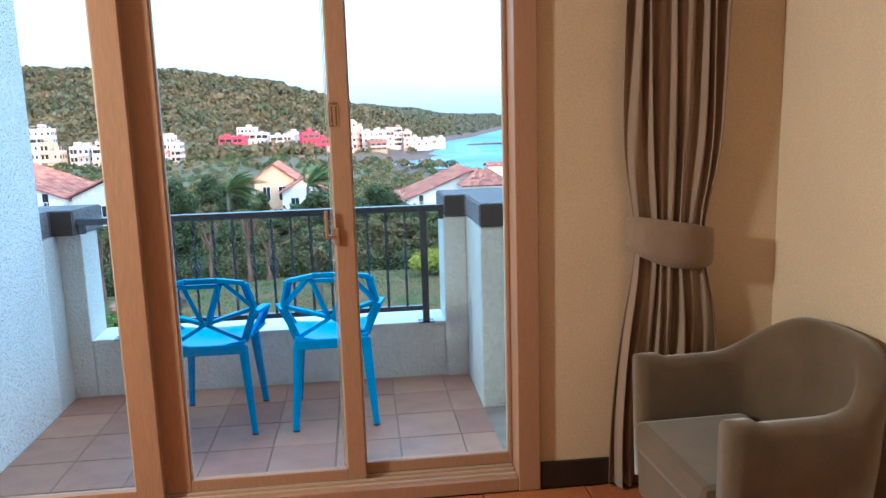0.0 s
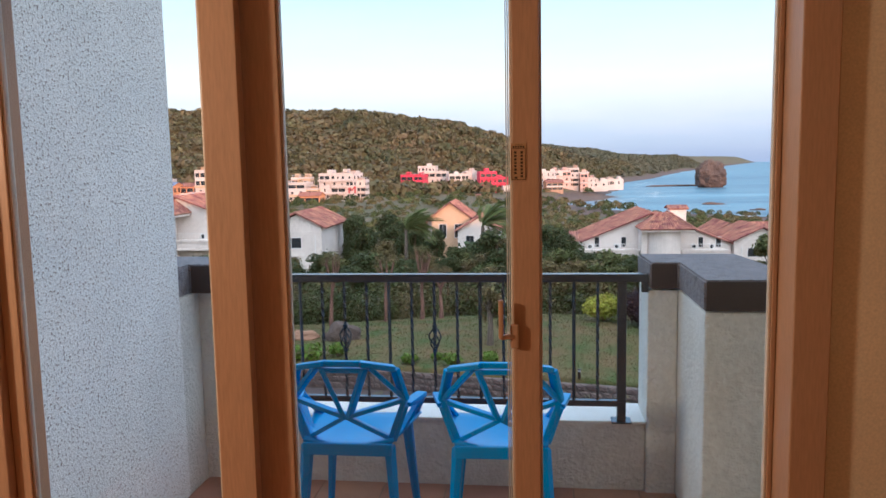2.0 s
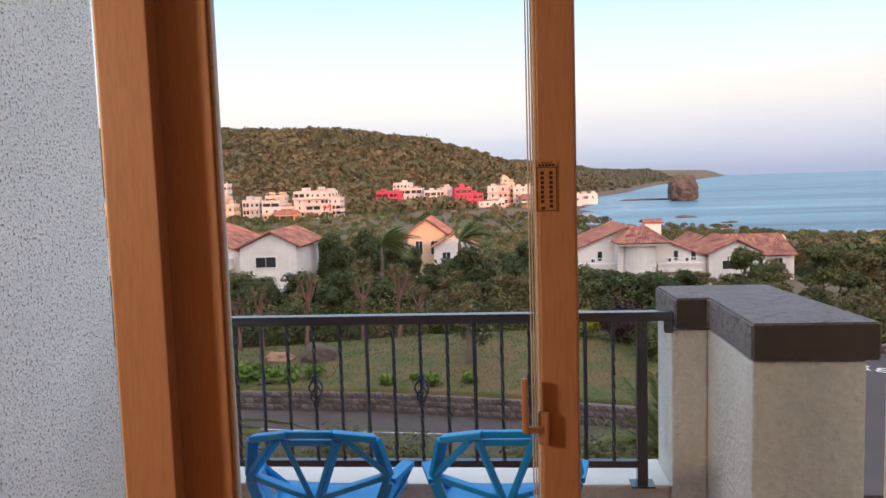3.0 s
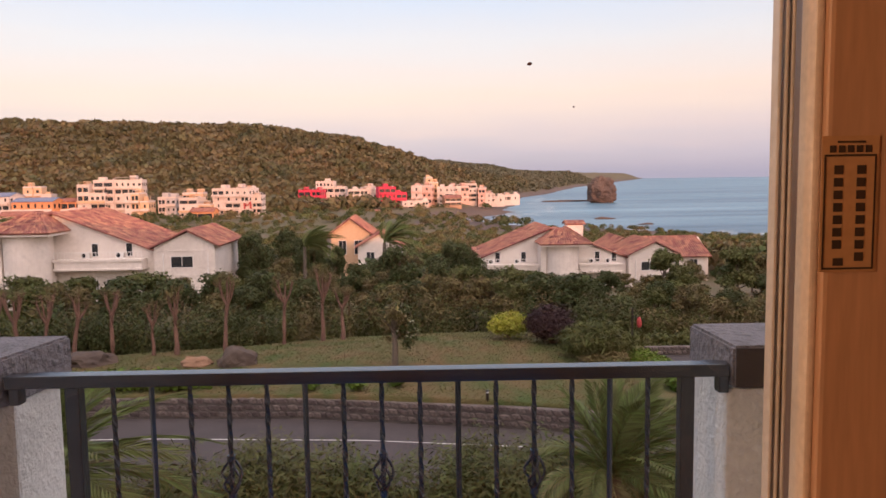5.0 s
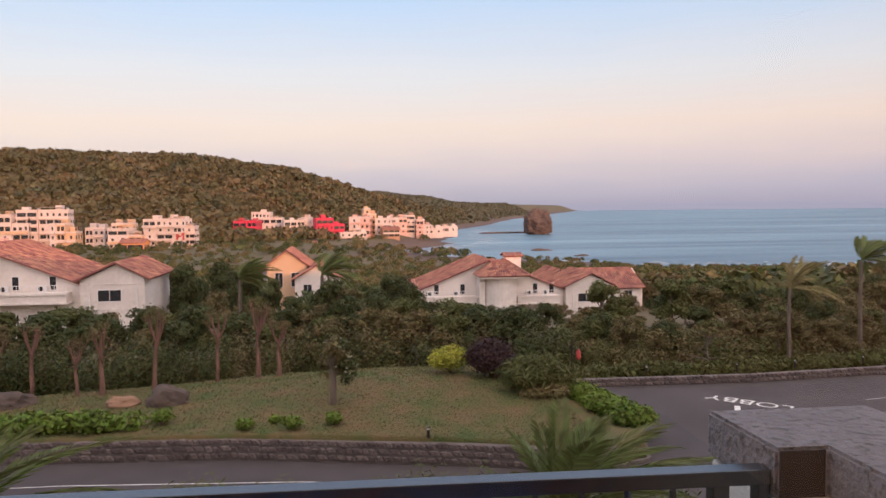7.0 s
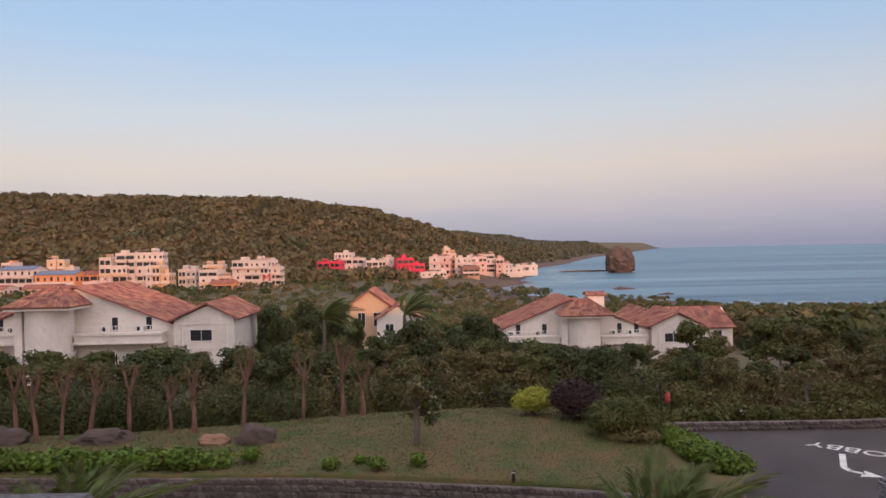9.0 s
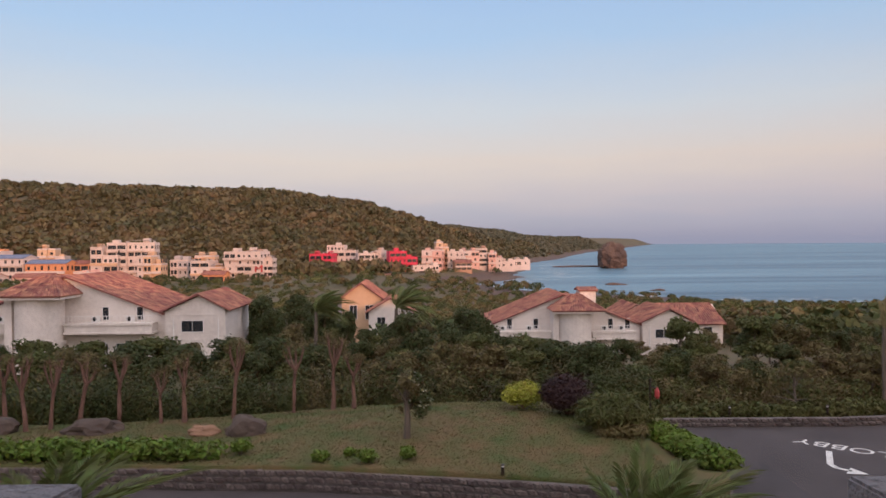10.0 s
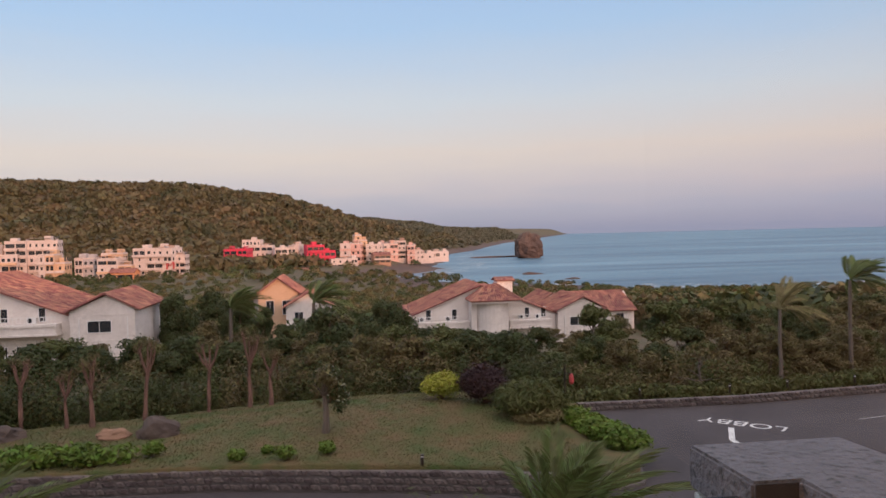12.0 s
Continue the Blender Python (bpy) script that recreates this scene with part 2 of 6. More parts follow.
for key, c in (("town_white", (0.62, 0.52, 0.47)), ("town_cream", (0.62, 0.42, 0.27)), ("town_red", (0.62, 0.045, 0.09)), ("town_orange", (0.646, 0.285, 0.133)),
               ("town_grey", (0.45, 0.42, 0.42)), ("town_pink", (0.648, 0.405, 0.342)), ("town_blue_roof", (0.16, 0.20, 0.30)), ("town_brown", (0.40, 0.24, 0.16))):
    M[key] = material(key + "_render", c, tuple(v * 0.85 for v in c), 0.8, 0.12, 3, 0.1)

# clear window glass
gm_ = bpy.data.materials.new("clear_window_glass")
gm_.use_nodes = True
gt = gm_.node_tree
gt.nodes.remove(gt.nodes["Principled BSDF"])
g_tr, g_gl, g_mx, g_fr = (gt.nodes.new(n) for n in ("ShaderNodeBsdfTransparent", "ShaderNodeBsdfGlossy", "ShaderNodeMixShader", "ShaderNodeFresnel"))
g_tr.inputs[0].default_value, g_gl.inputs["Roughness"].default_value, g_fr.inputs["IOR"].default_value = (0.97, 0.985, 0.98, 1), 0.02, 1.35
for a, b in ((g_fr.outputs[0], g_mx.inputs[0]), (g_tr.outputs[0], g_mx.inputs[1]), (g_gl.outputs[0], g_mx.inputs[2]), (g_mx.outputs[0], gt.nodes["Material Output"].inputs[0])):
    gt.links.new(a, b)
M["glass"] = gm_

# lamp diffuser
dm = bpy.data.materials.new("warm_lamp_diffuser")
dm.use_nodes = True
dm.node_tree.nodes["Principled BSDF"].inputs["Emission Color"].default_value = (1, 0.68, 0.4, 1)
dm.node_tree.nodes["Principled BSDF"].inputs["Emission Strength"].default_value = 1.2
M["diffuser"] = dm

# sea
sm_ = material("sea_water", (0.15, 0.27, 0.34), (0.010, 0.062, 0.115), 0.4, 0.022, 0.25, 0.0, spec=0.4, stretch=(0.07, 0.9, 1))
st = sm_.node_tree
w1, w2, wb, wtc, wmp = (st.nodes.new(n) for n in ("ShaderNodeTexNoise", "ShaderNodeTexNoise", "ShaderNodeBump", "ShaderNodeTexCoord", "ShaderNodeMapping"))
wmp.inputs["Scale"].default_value, wmp.inputs["Rotation"].default_value = (0.25, 1, 1), (0, 0, radians(12))
w1.inputs["Scale"].default_value, w1.inputs["Detail"].default_value = 0.10, 9
st.links.new(wtc.outputs["Object"], wmp.inputs[0])
st.links.new(wmp.outputs[0], w1.inputs["Vector"])
st.links.new(w1.outputs["Fac"], wb.inputs["Height"])
wb.inputs["Strength"].default_value, wb.inputs["Distance"].default_value = 0.7, 1.6
st.links.new(wb.outputs[0], st.nodes["Principled BSDF"].inputs["Normal"])
M["sea"] = sm_


# ---- mesh helpers ----
def obj(name, bm, mat, parent=None, label="", smooth=False):
    me = bpy.data.meshes.new(name)
    bm.normal_update()
    bm.to_mesh(me)
    bm.free()
    for m in (mat if isinstance(mat, (list, tuple)) else [mat]):
        me.materials.append(M[m])
    if smooth:
        me.polygons.foreach_set("use_smooth", [True] * len(me.polygons))
    ob = new(name, me)
    if parent:
        ob.parent = parent
    if label:
        ob["label"] = label
    return ob


part = obj


def raw(name, verts, faces, mat, parent=None, label="", smooth=False):
    me = bpy.data.meshes.new(name)
    me.from_pydata([tuple(v) for v in verts], [], [tuple(f) for f in faces])
    me.materials.append(M[mat])
    if smooth:
        me.polygons.foreach_set("use_smooth", [True] * len(me.polygons))
    ob = new(name, me)
    if parent:
        ob.parent = parent
    if label:
        ob["label"] = label
    return ob


def box(bm, x0, x1, y0, y1, z0, z1, bevel=0.0, m=None):
    r = bmesh.ops.create_cube(bm, size=1.0)
    mm = Matrix.Translation(((x0 + x1) / 2, (y0 + y1) / 2, (z0 + z1) / 2)) @ Matrix.Diagonal((abs(x1 - x0), abs(y1 - y0), abs(z1 - z0), 1))
    bmesh.ops.transform(bm, matrix=(m @ mm) if m else mm, verts=r["verts"])
    if bevel:
        edges = {e for v in r["verts"] for e in v.link_edges}
        bmesh.ops.bevel(bm, geom=list(edges), offset=bevel, segments=2, affect="EDGES", profile=0.6)
    return bm


def bx(*a, **k):
    return box(bmesh.new(), *a, **k)


def tube(bm, pts, radii, sides=8, twist=0.0):
    """A swept, capped tube through points."""
    rings = []
    pts = [Vector(p) for p in pts]
    for i, p in enumerate(pts):
        d = (pts[min(i + 1, len(pts) - 1)] - pts[max(i - 1, 0)]).normalized()
        side = d.cross(Vector((0, 0, 1)))
        side = side.normalized() if side.length > 0.05 else Vector((1, 0, 0))
        up = side.cross(d).normalized()
        r = radii[i] if isinstance(radii, (list, tuple)) else radii
        rings.append([bm.verts.new(p + (side * math.cos(a) + up * math.sin(a)) * r) for a in (2 * math.pi * k / sides + twist * i for k in range(sides))])
    for a, b in zip(rings, rings[1:]):
        for k in range(sides):
            bm.faces.new((a[k], a[(k + 1) % sides], b[(k + 1) % sides], b[k]))
    bm.faces.new(list(reversed(rings[0])))
    bm.faces.new(rings[-1])
    return bm


def bar(bm, a, b, w, h):
    """A straight rectangular bar from a to b."""
    a, b = Vector(a), Vector(b)
    d = b - a
    m = Matrix.Translation((a + b) / 2) @ d.to_track_quat("Y", "Z").to_matrix().to_4x4()
    return box(bm, -w / 2, w / 2, -d.length / 2, d.length / 2, -h / 2, h / 2, bevel=min(w, h) * 0.2, m=m)


def empty(name, loc=(0, 0, 0), **tags):
    ob = new(name)
    ob.location = loc
    return tagged(ob, **tags)


def prism(bm, poly, y0, y1):
    """A polygon in the x-z plane, drawn out from y0 to y1."""
    a = [bm.verts.new((x, y0, z)) for x, z in poly]
    b = [bm.verts.new((x, y1, z)) for x, z in poly]
    bm.faces.new(a)
    bm.faces.new(list(reversed(b)))
    n = len(poly)
    for i in range(n):
        bm.faces.new((a[i], b[i], b[(i + 1) % n], a[(i + 1) % n]))
    bmesh.ops.recalc_face_normals(bm, faces=bm.faces[:])
    return bm


rng = np.random.default_rng(7)


def leaf_cloud(centres, radii, count, size, up=0.3, long=1.7):
    """Many small pointed leaves round the given clump centres, mostly near the clumps' skins. Returns verts and faces."""
    centres, radii = np.asarray(centres, float), np.asarray(radii, float)
    if radii.ndim == 1:
        radii = np.repeat(radii[:, None], 3, 1)
    weight = (radii.prod(1)) ** (2 / 3)
    pick = rng.choice(len(centres), count, p=weight / weight.sum())
    d = rng.normal(size=(count, 3))
    d /= np.linalg.norm(d, axis=1)[:, None]
    rr = 1 - 0.45 * rng.random(count) ** 1.6 + 0.12 * rng.normal(size=count)
    p = centres[pick] + d * radii[pick] * rr[:, None]
    n = d + rng.normal(size=(count, 3)) * 0.6 + (0, 0, up)
    n /= np.linalg.norm(n, axis=1)[:, None]
    t = np.cross(n, rng.normal(size=(count, 3)))
    t /= np.linalg.norm(t, axis=1)[:, None] + 1e-9
    s = np.cross(n, t)
    L = size * (0.6 + 0.8 * rng.random(count))[:, None]
    v = np.stack([p - t * L * long / 2, p + s * L / 2, p + t * L * long / 2, p - s * L / 2], 1).reshape(-1, 3)
    f = np.arange(count * 4).reshape(-1, 4)
    return v, f


# ---- the balcony door wall and the room ----
ROOM_Z = 0.09
def structure(name, bm, mat, label, category, smooth=False):
    return tagged(obj(name, bm, mat, None, "", smooth), label, category, "", "structure")

# outer and upper stretches are unseen, added to cast the hotel's shadow
b = bmesh.new()
box(b, -40, -1.415, -0.07, 0.10, -10.1, 9.6)
box(b, 0.725, 95, -0.07, 0.10, -10.1, 9.6)
box(b, -1.415, 0.725, -0.07, 0.10, 2.075, 9.6)
box(b, -1.415, 0.725, -0.07, 0.10, -10.1, 0.085)
structure("wall_north", b, "paint", "cream painted wall round the sliding balcony door, extended unseen to cast shade", "wall")
structure("wall_east", bx(1.645, 1.84, -5.0, -0.07, -0.1, 2.6), "paint", "plain cream painted side wall of the room", "wall")
structure("wall_west", bx(-2.9, -2.78, -5.0, -0.07, -0.1, 2.6), "paint", "plain cream painted side wall of the room", "wall")
structure("wall_south", bx(-2.9, 1.84, -5.12, -5.0, -0.1, 2.6), "paint", "plain cream painted back wall of the room", "wall")
structure("ceiling", bx(-2.9, 1.84, -5.12, -0.07, 2.52, 2.64), "paint", "plain cream painted ceiling", "ceiling")
room_floor = structure("floor", bx(-2.9, 1.84, -5.12, -0.07, -0.1, ROOM_Z - 0.006), "grout", "terracotta tiled room floor with grey joints", "floor")
b = bmesh.new()
box(b, 0.727, 1.643, -0.088, -0.072, ROOM_Z, ROOM_Z + 0.105, bevel=0.003)
structure("baseboard", b, "black", "dark glossy baseboard along the cream wall", "baseboard")
structure("baseboard", bx(1.625, 1.643, -5.0, -0.089, ROOM_Z, ROOM_Z + 0.105, bevel=0.003), "black", "dark glossy baseboard along the side wall", "baseboard")

lamp = empty("wall_lamp", (-2.78, -1.25, 2.05), label="small warm wall lamp on the cream side wall", category="wall lamp")
part("back_plate", bx(0.0, 0.02, -0.08, 0.08, -0.10, 0.10, bevel=0.004), "frame_light", lamp)
b = bmesh.new()
bmesh.ops.create_cone(b, cap_ends=True, segments=24, radius1=0.11, radius2=0.07, depth=0.15, matrix=Matrix.Translation((0.135, 0, -0.09)))
part("shade", b, "diffuser", lamp, "glowing cream lamp shade")
part("arm", bar(bmesh.new(), (0.02, 0, 0), (0.135, 0, 0.0), 0.02, 0.02), "frame_light", lamp)

# sliding door: outer frame and three leaves
door = tagged(new("sliding_door"), "brown framed three-leaf sliding glass balcony door, closed", "door")
FB, FT = 0.092, 2.072
part("outer_jamb", bx(-1.413, -1.365, -0.095, 0.075, FB, FT, bevel=0.004), "frame", door)
part("outer_jamb", bx(0.640, 0.724, -0.095, 0.075, FB, FT, bevel=0.004), "frame", door)
part("head_track", bx(-1.364, 0.639, -0.085, 0.07, 2.028, FT, bevel=0.004), "frame", door)
part("sill_track", bx(-1.364, 0.639, -0.09, 0.08, FB, 0.144, bevel=0.004), "frame", door)
b = bmesh.new()
for yy in (-0.06, -0.02, 0.02, 0.055):
    box(b, -1.36, 0.636, yy, yy + 0.006, 0.1445, 0.152)
part("track_rail", b, "frame_light", door)


def leaf(x0, x1, yc, wl, wr, lip_l, lip_r):
    """One leaf: stiles of the given widths, rails, pane and pale edge beads."""
    lf = part("leaf", bx(x0, x0 + wl, yc - 0.018, yc + 0.018, 0.154, 2.026, bevel=0.003), "frame", door)
    part("stile", bx(x1 - wr, x1, yc - 0.018, yc + 0.018, 0.154, 2.026, bevel=0.003), "frame", lf)
    part("top_rail", bx(x0 + wl, x1 - wr, yc - 0.016, yc + 0.016, 1.985, 2.026, bevel=0.003), "frame", lf)
    part("bottom_rail", bx(x0 + wl, x1 - wr, yc - 0.016, yc + 0.016, 0.154, 0.197, bevel=0.003), "frame", lf)
    p = part("pane", bx(x0 + wl - 0.003, x1 - wr + 0.003, yc - 0.0008, yc + 0.0008, 0.194, 1.988), "glass", lf, "clear glass pane")
    p.visible_shadow = False
    for s, e in ((x0 + wl, x0 + wl + lip_l), (x1 - wr - lip_r, x1 - wr)):
        part("glazing_bead", bx(s, e, yc - 0.011, yc + 0.011, 0.197, 1.985, bevel=0.002), "frame_light", lf)
    return lf


leaf(-1.363, -0.680, -0.050, 0.045, 0.095, 0.006, 0.006)
mid_leaf = leaf(-0.696, 0.060, 0.0, 0.104, 0.066, 0.006, 0.006)
leaf(0.002, 0.639, 0.042, 0.058, 0.012, 0.006, 0.006)
b = bmesh.new()
for i, dx in enumerate((-0.0235, -0.0185, -0.0140)):
    box(b, dx, dx + 0.0025, 0.0185, 0.030 + 0.006 * i, 0.198, 1.984, bevel=0.001)
part("seal_strip", b, "frame_light", mid_leaf, "pale grey grooved seal strips")
# latch handle
hd = part("latch", bx(-0.014, 0.006, -0.034, -0.019, 1.07, 1.13, bevel=0.004), "frame", mid_leaf, "brown latch with a lever handle")
b = bx(-0.043, -0.031, -0.046, -0.034, 1.095, 1.195, bevel=0.004)
bar(b, (-0.038, -0.040, 1.10), (-0.006, -0.030, 1.10), 0.012, 0.012)
part("lever", b, "frame", hd)
# printed sticker on the stile
stk = tagged(obj("sticker", bx(0.0, 0.045, -0.0192, -0.0184, 1.465, 1.572), "label"), "small gold brown printed notice sticker on the door stile", "sticker")
b = bmesh.new()
for z0, z1, x0, x1 in ((1.467, 1.4685, 0.002, 0.043), (1.556, 1.5575, 0.002, 0.043), (1.5665, 1.568, 0.012, 0.034)):
    box(b, x0, x1, -0.0197, -0.0193, z0, z1)
for x0 in (0.002, 0.0418):
    box(b, x0, x0 + 0.0013, -0.0197, -0.0193, 1.4686, 1.5558)
for i in range(5):
    box(b, 0.006 + i * 0.007, 0.011 + i * 0.007, -0.0197, -0.0193, 1.559, 1.5645)
for col, n in ((0.010, 7), (0.019, 0), (0.028, 8)):
    for i in range(n):
        z = 1.549 - i * 0.0098
        box(b, col, col + 0.007, -0.0197, -0.0193, z - 0.0068, z)
box(b, 0.011, 0.019, -0.0197, -0.0193, 1.470, 1.476)
part("print", b, "label_ink", stk)
stk.matrix_basis = Matrix.Translation((-0.0100, 0, 0.2438)) @ Matrix.Diagonal((0.85, 1, 0.85, 1))
# dirt on the panes
for x, z, s in ((-0.202, 1.632, 0.0015), (-0.172, 1.603, 0.0008)):
    b = bmesh.new()
    bmesh.ops.create_icosphere(b, subdivisions=2, radius=s, matrix=Matrix.Translation((x, -0.0016, z)) @ Matrix.Diagonal((1, 0.3, 0.8, 1)))
    for v in b.verts:
        v.co += Vector((1, 0, 1)) * s * 0.5 * noise.noise(v.co * 900)
    tagged(obj("speck", b, "speck"), "small dark insect speck stuck on the glass", "dirt speck")

def smoothed(a, b, v):
    q = min(1, max(0, (v - a) / (b - a)))
    return q * q * (3 - 2 * q)


# curtain with tieback
def curtain():
    top = empty("curtain", (0, 0, 0), label="taupe pleated curtain gathered by a tieback beside the door", category="curtain")
    n, rows = 150, 40
    verts, faces = [], []
    for j in range(rows + 1):
        z = ROOM_Z + 0.01 + (2.47 - ROOM_Z) * j / rows
        k = math.exp(-((z - 1.05) / 0.24) ** 2)
        low = 1.0 if z > 1.05 else 0.9
        x0, x1 = 1.035 + 0.045 * k - (0.05 * (1 - k) * smoothed(0.95, 0.2, z)), 1.40 - 0.06 * k
        for i in range(n + 1):
            u = i / n
            w = (0.017 + 0.008 * math.sin(u * 9.0 + 1.3)) * (1 - 0.35 * k) * low
            y = -0.125 + w * math.sin(u * 2 * math.pi * 6.5 + 1.9 * math.sin(u * 7.3) + 0.5 * math.sin(z * 1.7 + u * 5)) + 0.012 * math.sin(u * 57 + z * 2.3)
            verts.append((x0 + (x1 - x0) * u + 0.008 * math.sin(z * 3 + u * 20), min(y, -0.092), z))
    for j in range(rows):
        for i in range(n):
            a = j * (n + 1) + i
            faces.append((a, a + 1, a + n + 2, a + n + 1))
    c = raw("cloth", verts, faces, "curtain", top, smooth=True)
    s = c.modifiers.new("thickness", "SOLIDIFY")
    s.thickness = 0.003
    verts, faces = [], []
    for i in range(33):
        a = math.pi * i / 32
        x, y = 1.215 - 0.165 * math.cos(a), -0.10 - 0.085 * math.sin(a)
        dz = 0.02 * math.sin(a) - 0.03 * math.cos(a)
        h = 0.05 + 0.035 * math.sin(a)
        for q in (-h, -h * 0.5, 0, h * 0.5, h):
            verts.append((x, y - 0.006 * (1 - (q / h) ** 2), 1.055 - dz + q))
    for i in range(32):
        for q in range(4):
            a = i * 5 + q
            faces.append((a, a + 5, a + 6, a + 1))
    t = raw("tieback", verts, faces, "curtain", top, "wide padded taupe cloth band", smooth=True)
    t.modifiers.new("thickness", "SOLIDIFY").thickness = 0.008
    rod = tube(bmesh.new(), [(1.0, -0.10, 2.485), (1.42, -0.10, 2.485)], 0.012, 10)
    part("curtain_rail", rod, "frame_light", top)


curtain()


# tub armchair
def armchair():
    top = empty("tub_armchair", (1.37, -0.60, ROOM_Z), label="brown velvet tub armchair standing beside the curtain", category="armchair")
    top.rotation_euler = (0, 0, radians(-88))
    # local: front towards -y; the shell runs round sides and back
    verts, faces = [], []
    n = 48
    def shell_point(u, r):
        a = math.pi * (u - 0.5) * 1.0
        sx, sy = 0.262 + r, 0.150 + r
        if u < 0.22:
            k = 1 - u / 0.22
            return (-sx, -0.36 * k + 0.02)
        if u > 0.78:
            k = (u - 0.78) / 0.22
            return (sx, -0.36 * k + 0.02)
        a = math.pi * (u - 0.22) / 0.56
        return (-sx * math.cos(a), 0.02 + sy * math.sin(a))
    prof = []
    for i in range(n + 1):
        u = i / n
        s = min(1, max(0, (min(u, 1 - u) - 0.17) / 0.26))
        s = s * s * (3 - 2 * s)
        top_z = 0.575 + 0.015 * (1 - s) * (1 if min(u, 1 - u) < 0.05 else 0) + 0.155 * s
        ring = []
        for r, z in ((0.0, 0.16), (0.0, top_z - 0.03), (0.015, top_z - 0.006), (0.045, top_z), (0.075, top_z - 0.008), (0.088, top_z - 0.03), (0.075, 0.40), (0.05, 0.14)):
            x, y = shell_point(u, r)
            ring.append((x, y, z))
        prof.append(ring)
    m = len(prof[0])
    for ring in prof:
        verts += ring
    for i in range(n):
        for k in range(m):
            a, c = i * m + k, i * m + (k + 1) % m
            faces.append((a, c, c + m, a + m))
    faces.append(tuple(range(m - 1, -1, -1)))
    faces.append(tuple(n * m + k for k in range(m)))
    raw("backrest_shell", verts, faces, "chair_cloth", top, smooth=True)
    b = bx(-0.258, 0.258, -0.37, 0.04, 0.26, 0.37, bevel=0.03)
    tube(b, [(0, 0.0, 0.262), (0, 0.0, 0.362)], 0.16, 24)
    part("seat_cushion", b, "chair_cloth", top)
    part("seat_base", bx(-0.26, 0.26, -0.35, 0.12, 0.10, 0.258, bevel=0.01), "chair_cloth", top)
    for x in (-0.27, 0.27):
        for y in (-0.31, 0.12):
            part("leg", tube(bmesh.new(), [(x, y, 0.0), (x * 0.97, y * 0.97, 0.16)], [0.017, 0.026], 8), "dark_wood", top)


armchair()

# ---- balcony ----
b = bmesh.new()
structure("balcony_slab", bx(-1.74, 1.2, 0.10, 1.87, -0.25, -0.008), "grout", "balcony floor slab with grey joints under brown tiles", "floor")
structure("side_wall", bx(-1.90, -1.582, 0.10, 1.38, -0.25, 2.9, bevel=0.006), "pebble", "tall white pebbledash side wall of the balcony", "wall")
structure("parapet_side", bx(-1.90, -1.585, 1.381, 1.58, -0.25, 0.935), "render", "low white rendered parapet at the balcony's side", "parapet")
structure("parapet_back", bx(-1.90, -1.462, 1.581, 1.85, -0.25, 0.935, bevel=0.01), "render", "white rendered parapet pier at the railing's end", "parapet")
structure("parapet_low", bx(-1.461, 0.551, 1.59, 1.85, -0.25, 0.315, bevel=0.01), "render", "low white rendered wall under the railing", "parapet")
structure("parapet_sill", bx(-1.461, 0.551, 1.575, 1.855, 0.316, 0.330, bevel=0.004), "sill", "white painted sill under the railing", "sill")
structure("parapet_back", bx(0.552, 0.685, 1.56, 1.85, -0.25, 0.95, bevel=0.01), "render", "white rendered parapet pier at the railing's end", "parapet")
structure("parapet_block", bx(0.686, 1.03, 1.027, 1.85, -0.25, 0.955, bevel=0.012), "render", "broad white rendered parapet block beside the balcony", "parapet")


def cap(name, poly, z0, z1, label):
    """A cement cap: an outline drawn up with a rough top and softened edges."""
    bm = bmesh.new()
    vs = [bm.verts.new((x, y, z0)) for x, y in poly]
    f = bm.faces.new(vs)
    r = bmesh.ops.extrude_face_region(bm, geom=[f])
    bmesh.ops.translate(bm, vec=(0, 0, z1 - z0), verts=[v for v in r["geom"] if isinstance(v, bmesh.types.BMVert)])
    bmesh.ops.recalc_face_normals(bm, faces=bm.faces[:])
    bmesh.ops.bevel(bm, geom=bm.edges[:], offset=0.008, segments=2, affect="EDGES")
    return structure(name, bm, "cap", label, "wall cap")


cap("parapet_cap", [(0.557, 1.530), (0.681, 1.530), (0.681, 1.019), (1.07, 1.019), (1.0, 1.862), (0.545, 1.862)], 0.958, 1.078, "grey rough cement cap on the parapet block")
cap("parapet_cap", [(-1.90, 1.383), (-1.60, 1.383), (-1.60, 1.530), (-1.475, 1.530), (-1.425, 1.862), (-1.90, 1.862)], 0.935, 1.075, "grey rough cement cap on the side parapet")
# thin plates that make the caps' front faces darker than the rest
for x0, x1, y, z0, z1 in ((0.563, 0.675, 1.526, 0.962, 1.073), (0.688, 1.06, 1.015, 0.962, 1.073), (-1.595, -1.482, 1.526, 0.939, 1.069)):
    structure("cap_face", bx(x0, x1, y, y + 0.004, z0, z1, bevel=0.001), "cap_dark", "dark front face of the wall cap", "wall cap")

# iron railing
rail = tagged(new("railing"), "dark grey iron balcony railing with twisted balusters", "railing")
RY = 1.572
part("top_rail", bx(-1.468, 0.554, RY - 0.026, RY + 0.026, 0.988, 1.024, bevel=0.004), "iron", rail)
part("bottom_rail", bx(-1.285, 0.438, RY - 0.016, RY + 0.016, 0.405, 0.433, bevel=0.003), "iron", rail)
for x in (-1.285, 0.438):
    p = part("post", bx(x - 0.02, x + 0.02, RY - 0.02, RY + 0.02, 0.34, 0.987, bevel=0.003), "iron", rail)
    part("base_plate", bx(x - 0.045, x + 0.045, RY - 0.04, RY + 0.04, 0.3325, 0.340, bevel=0.002), "iron", p)
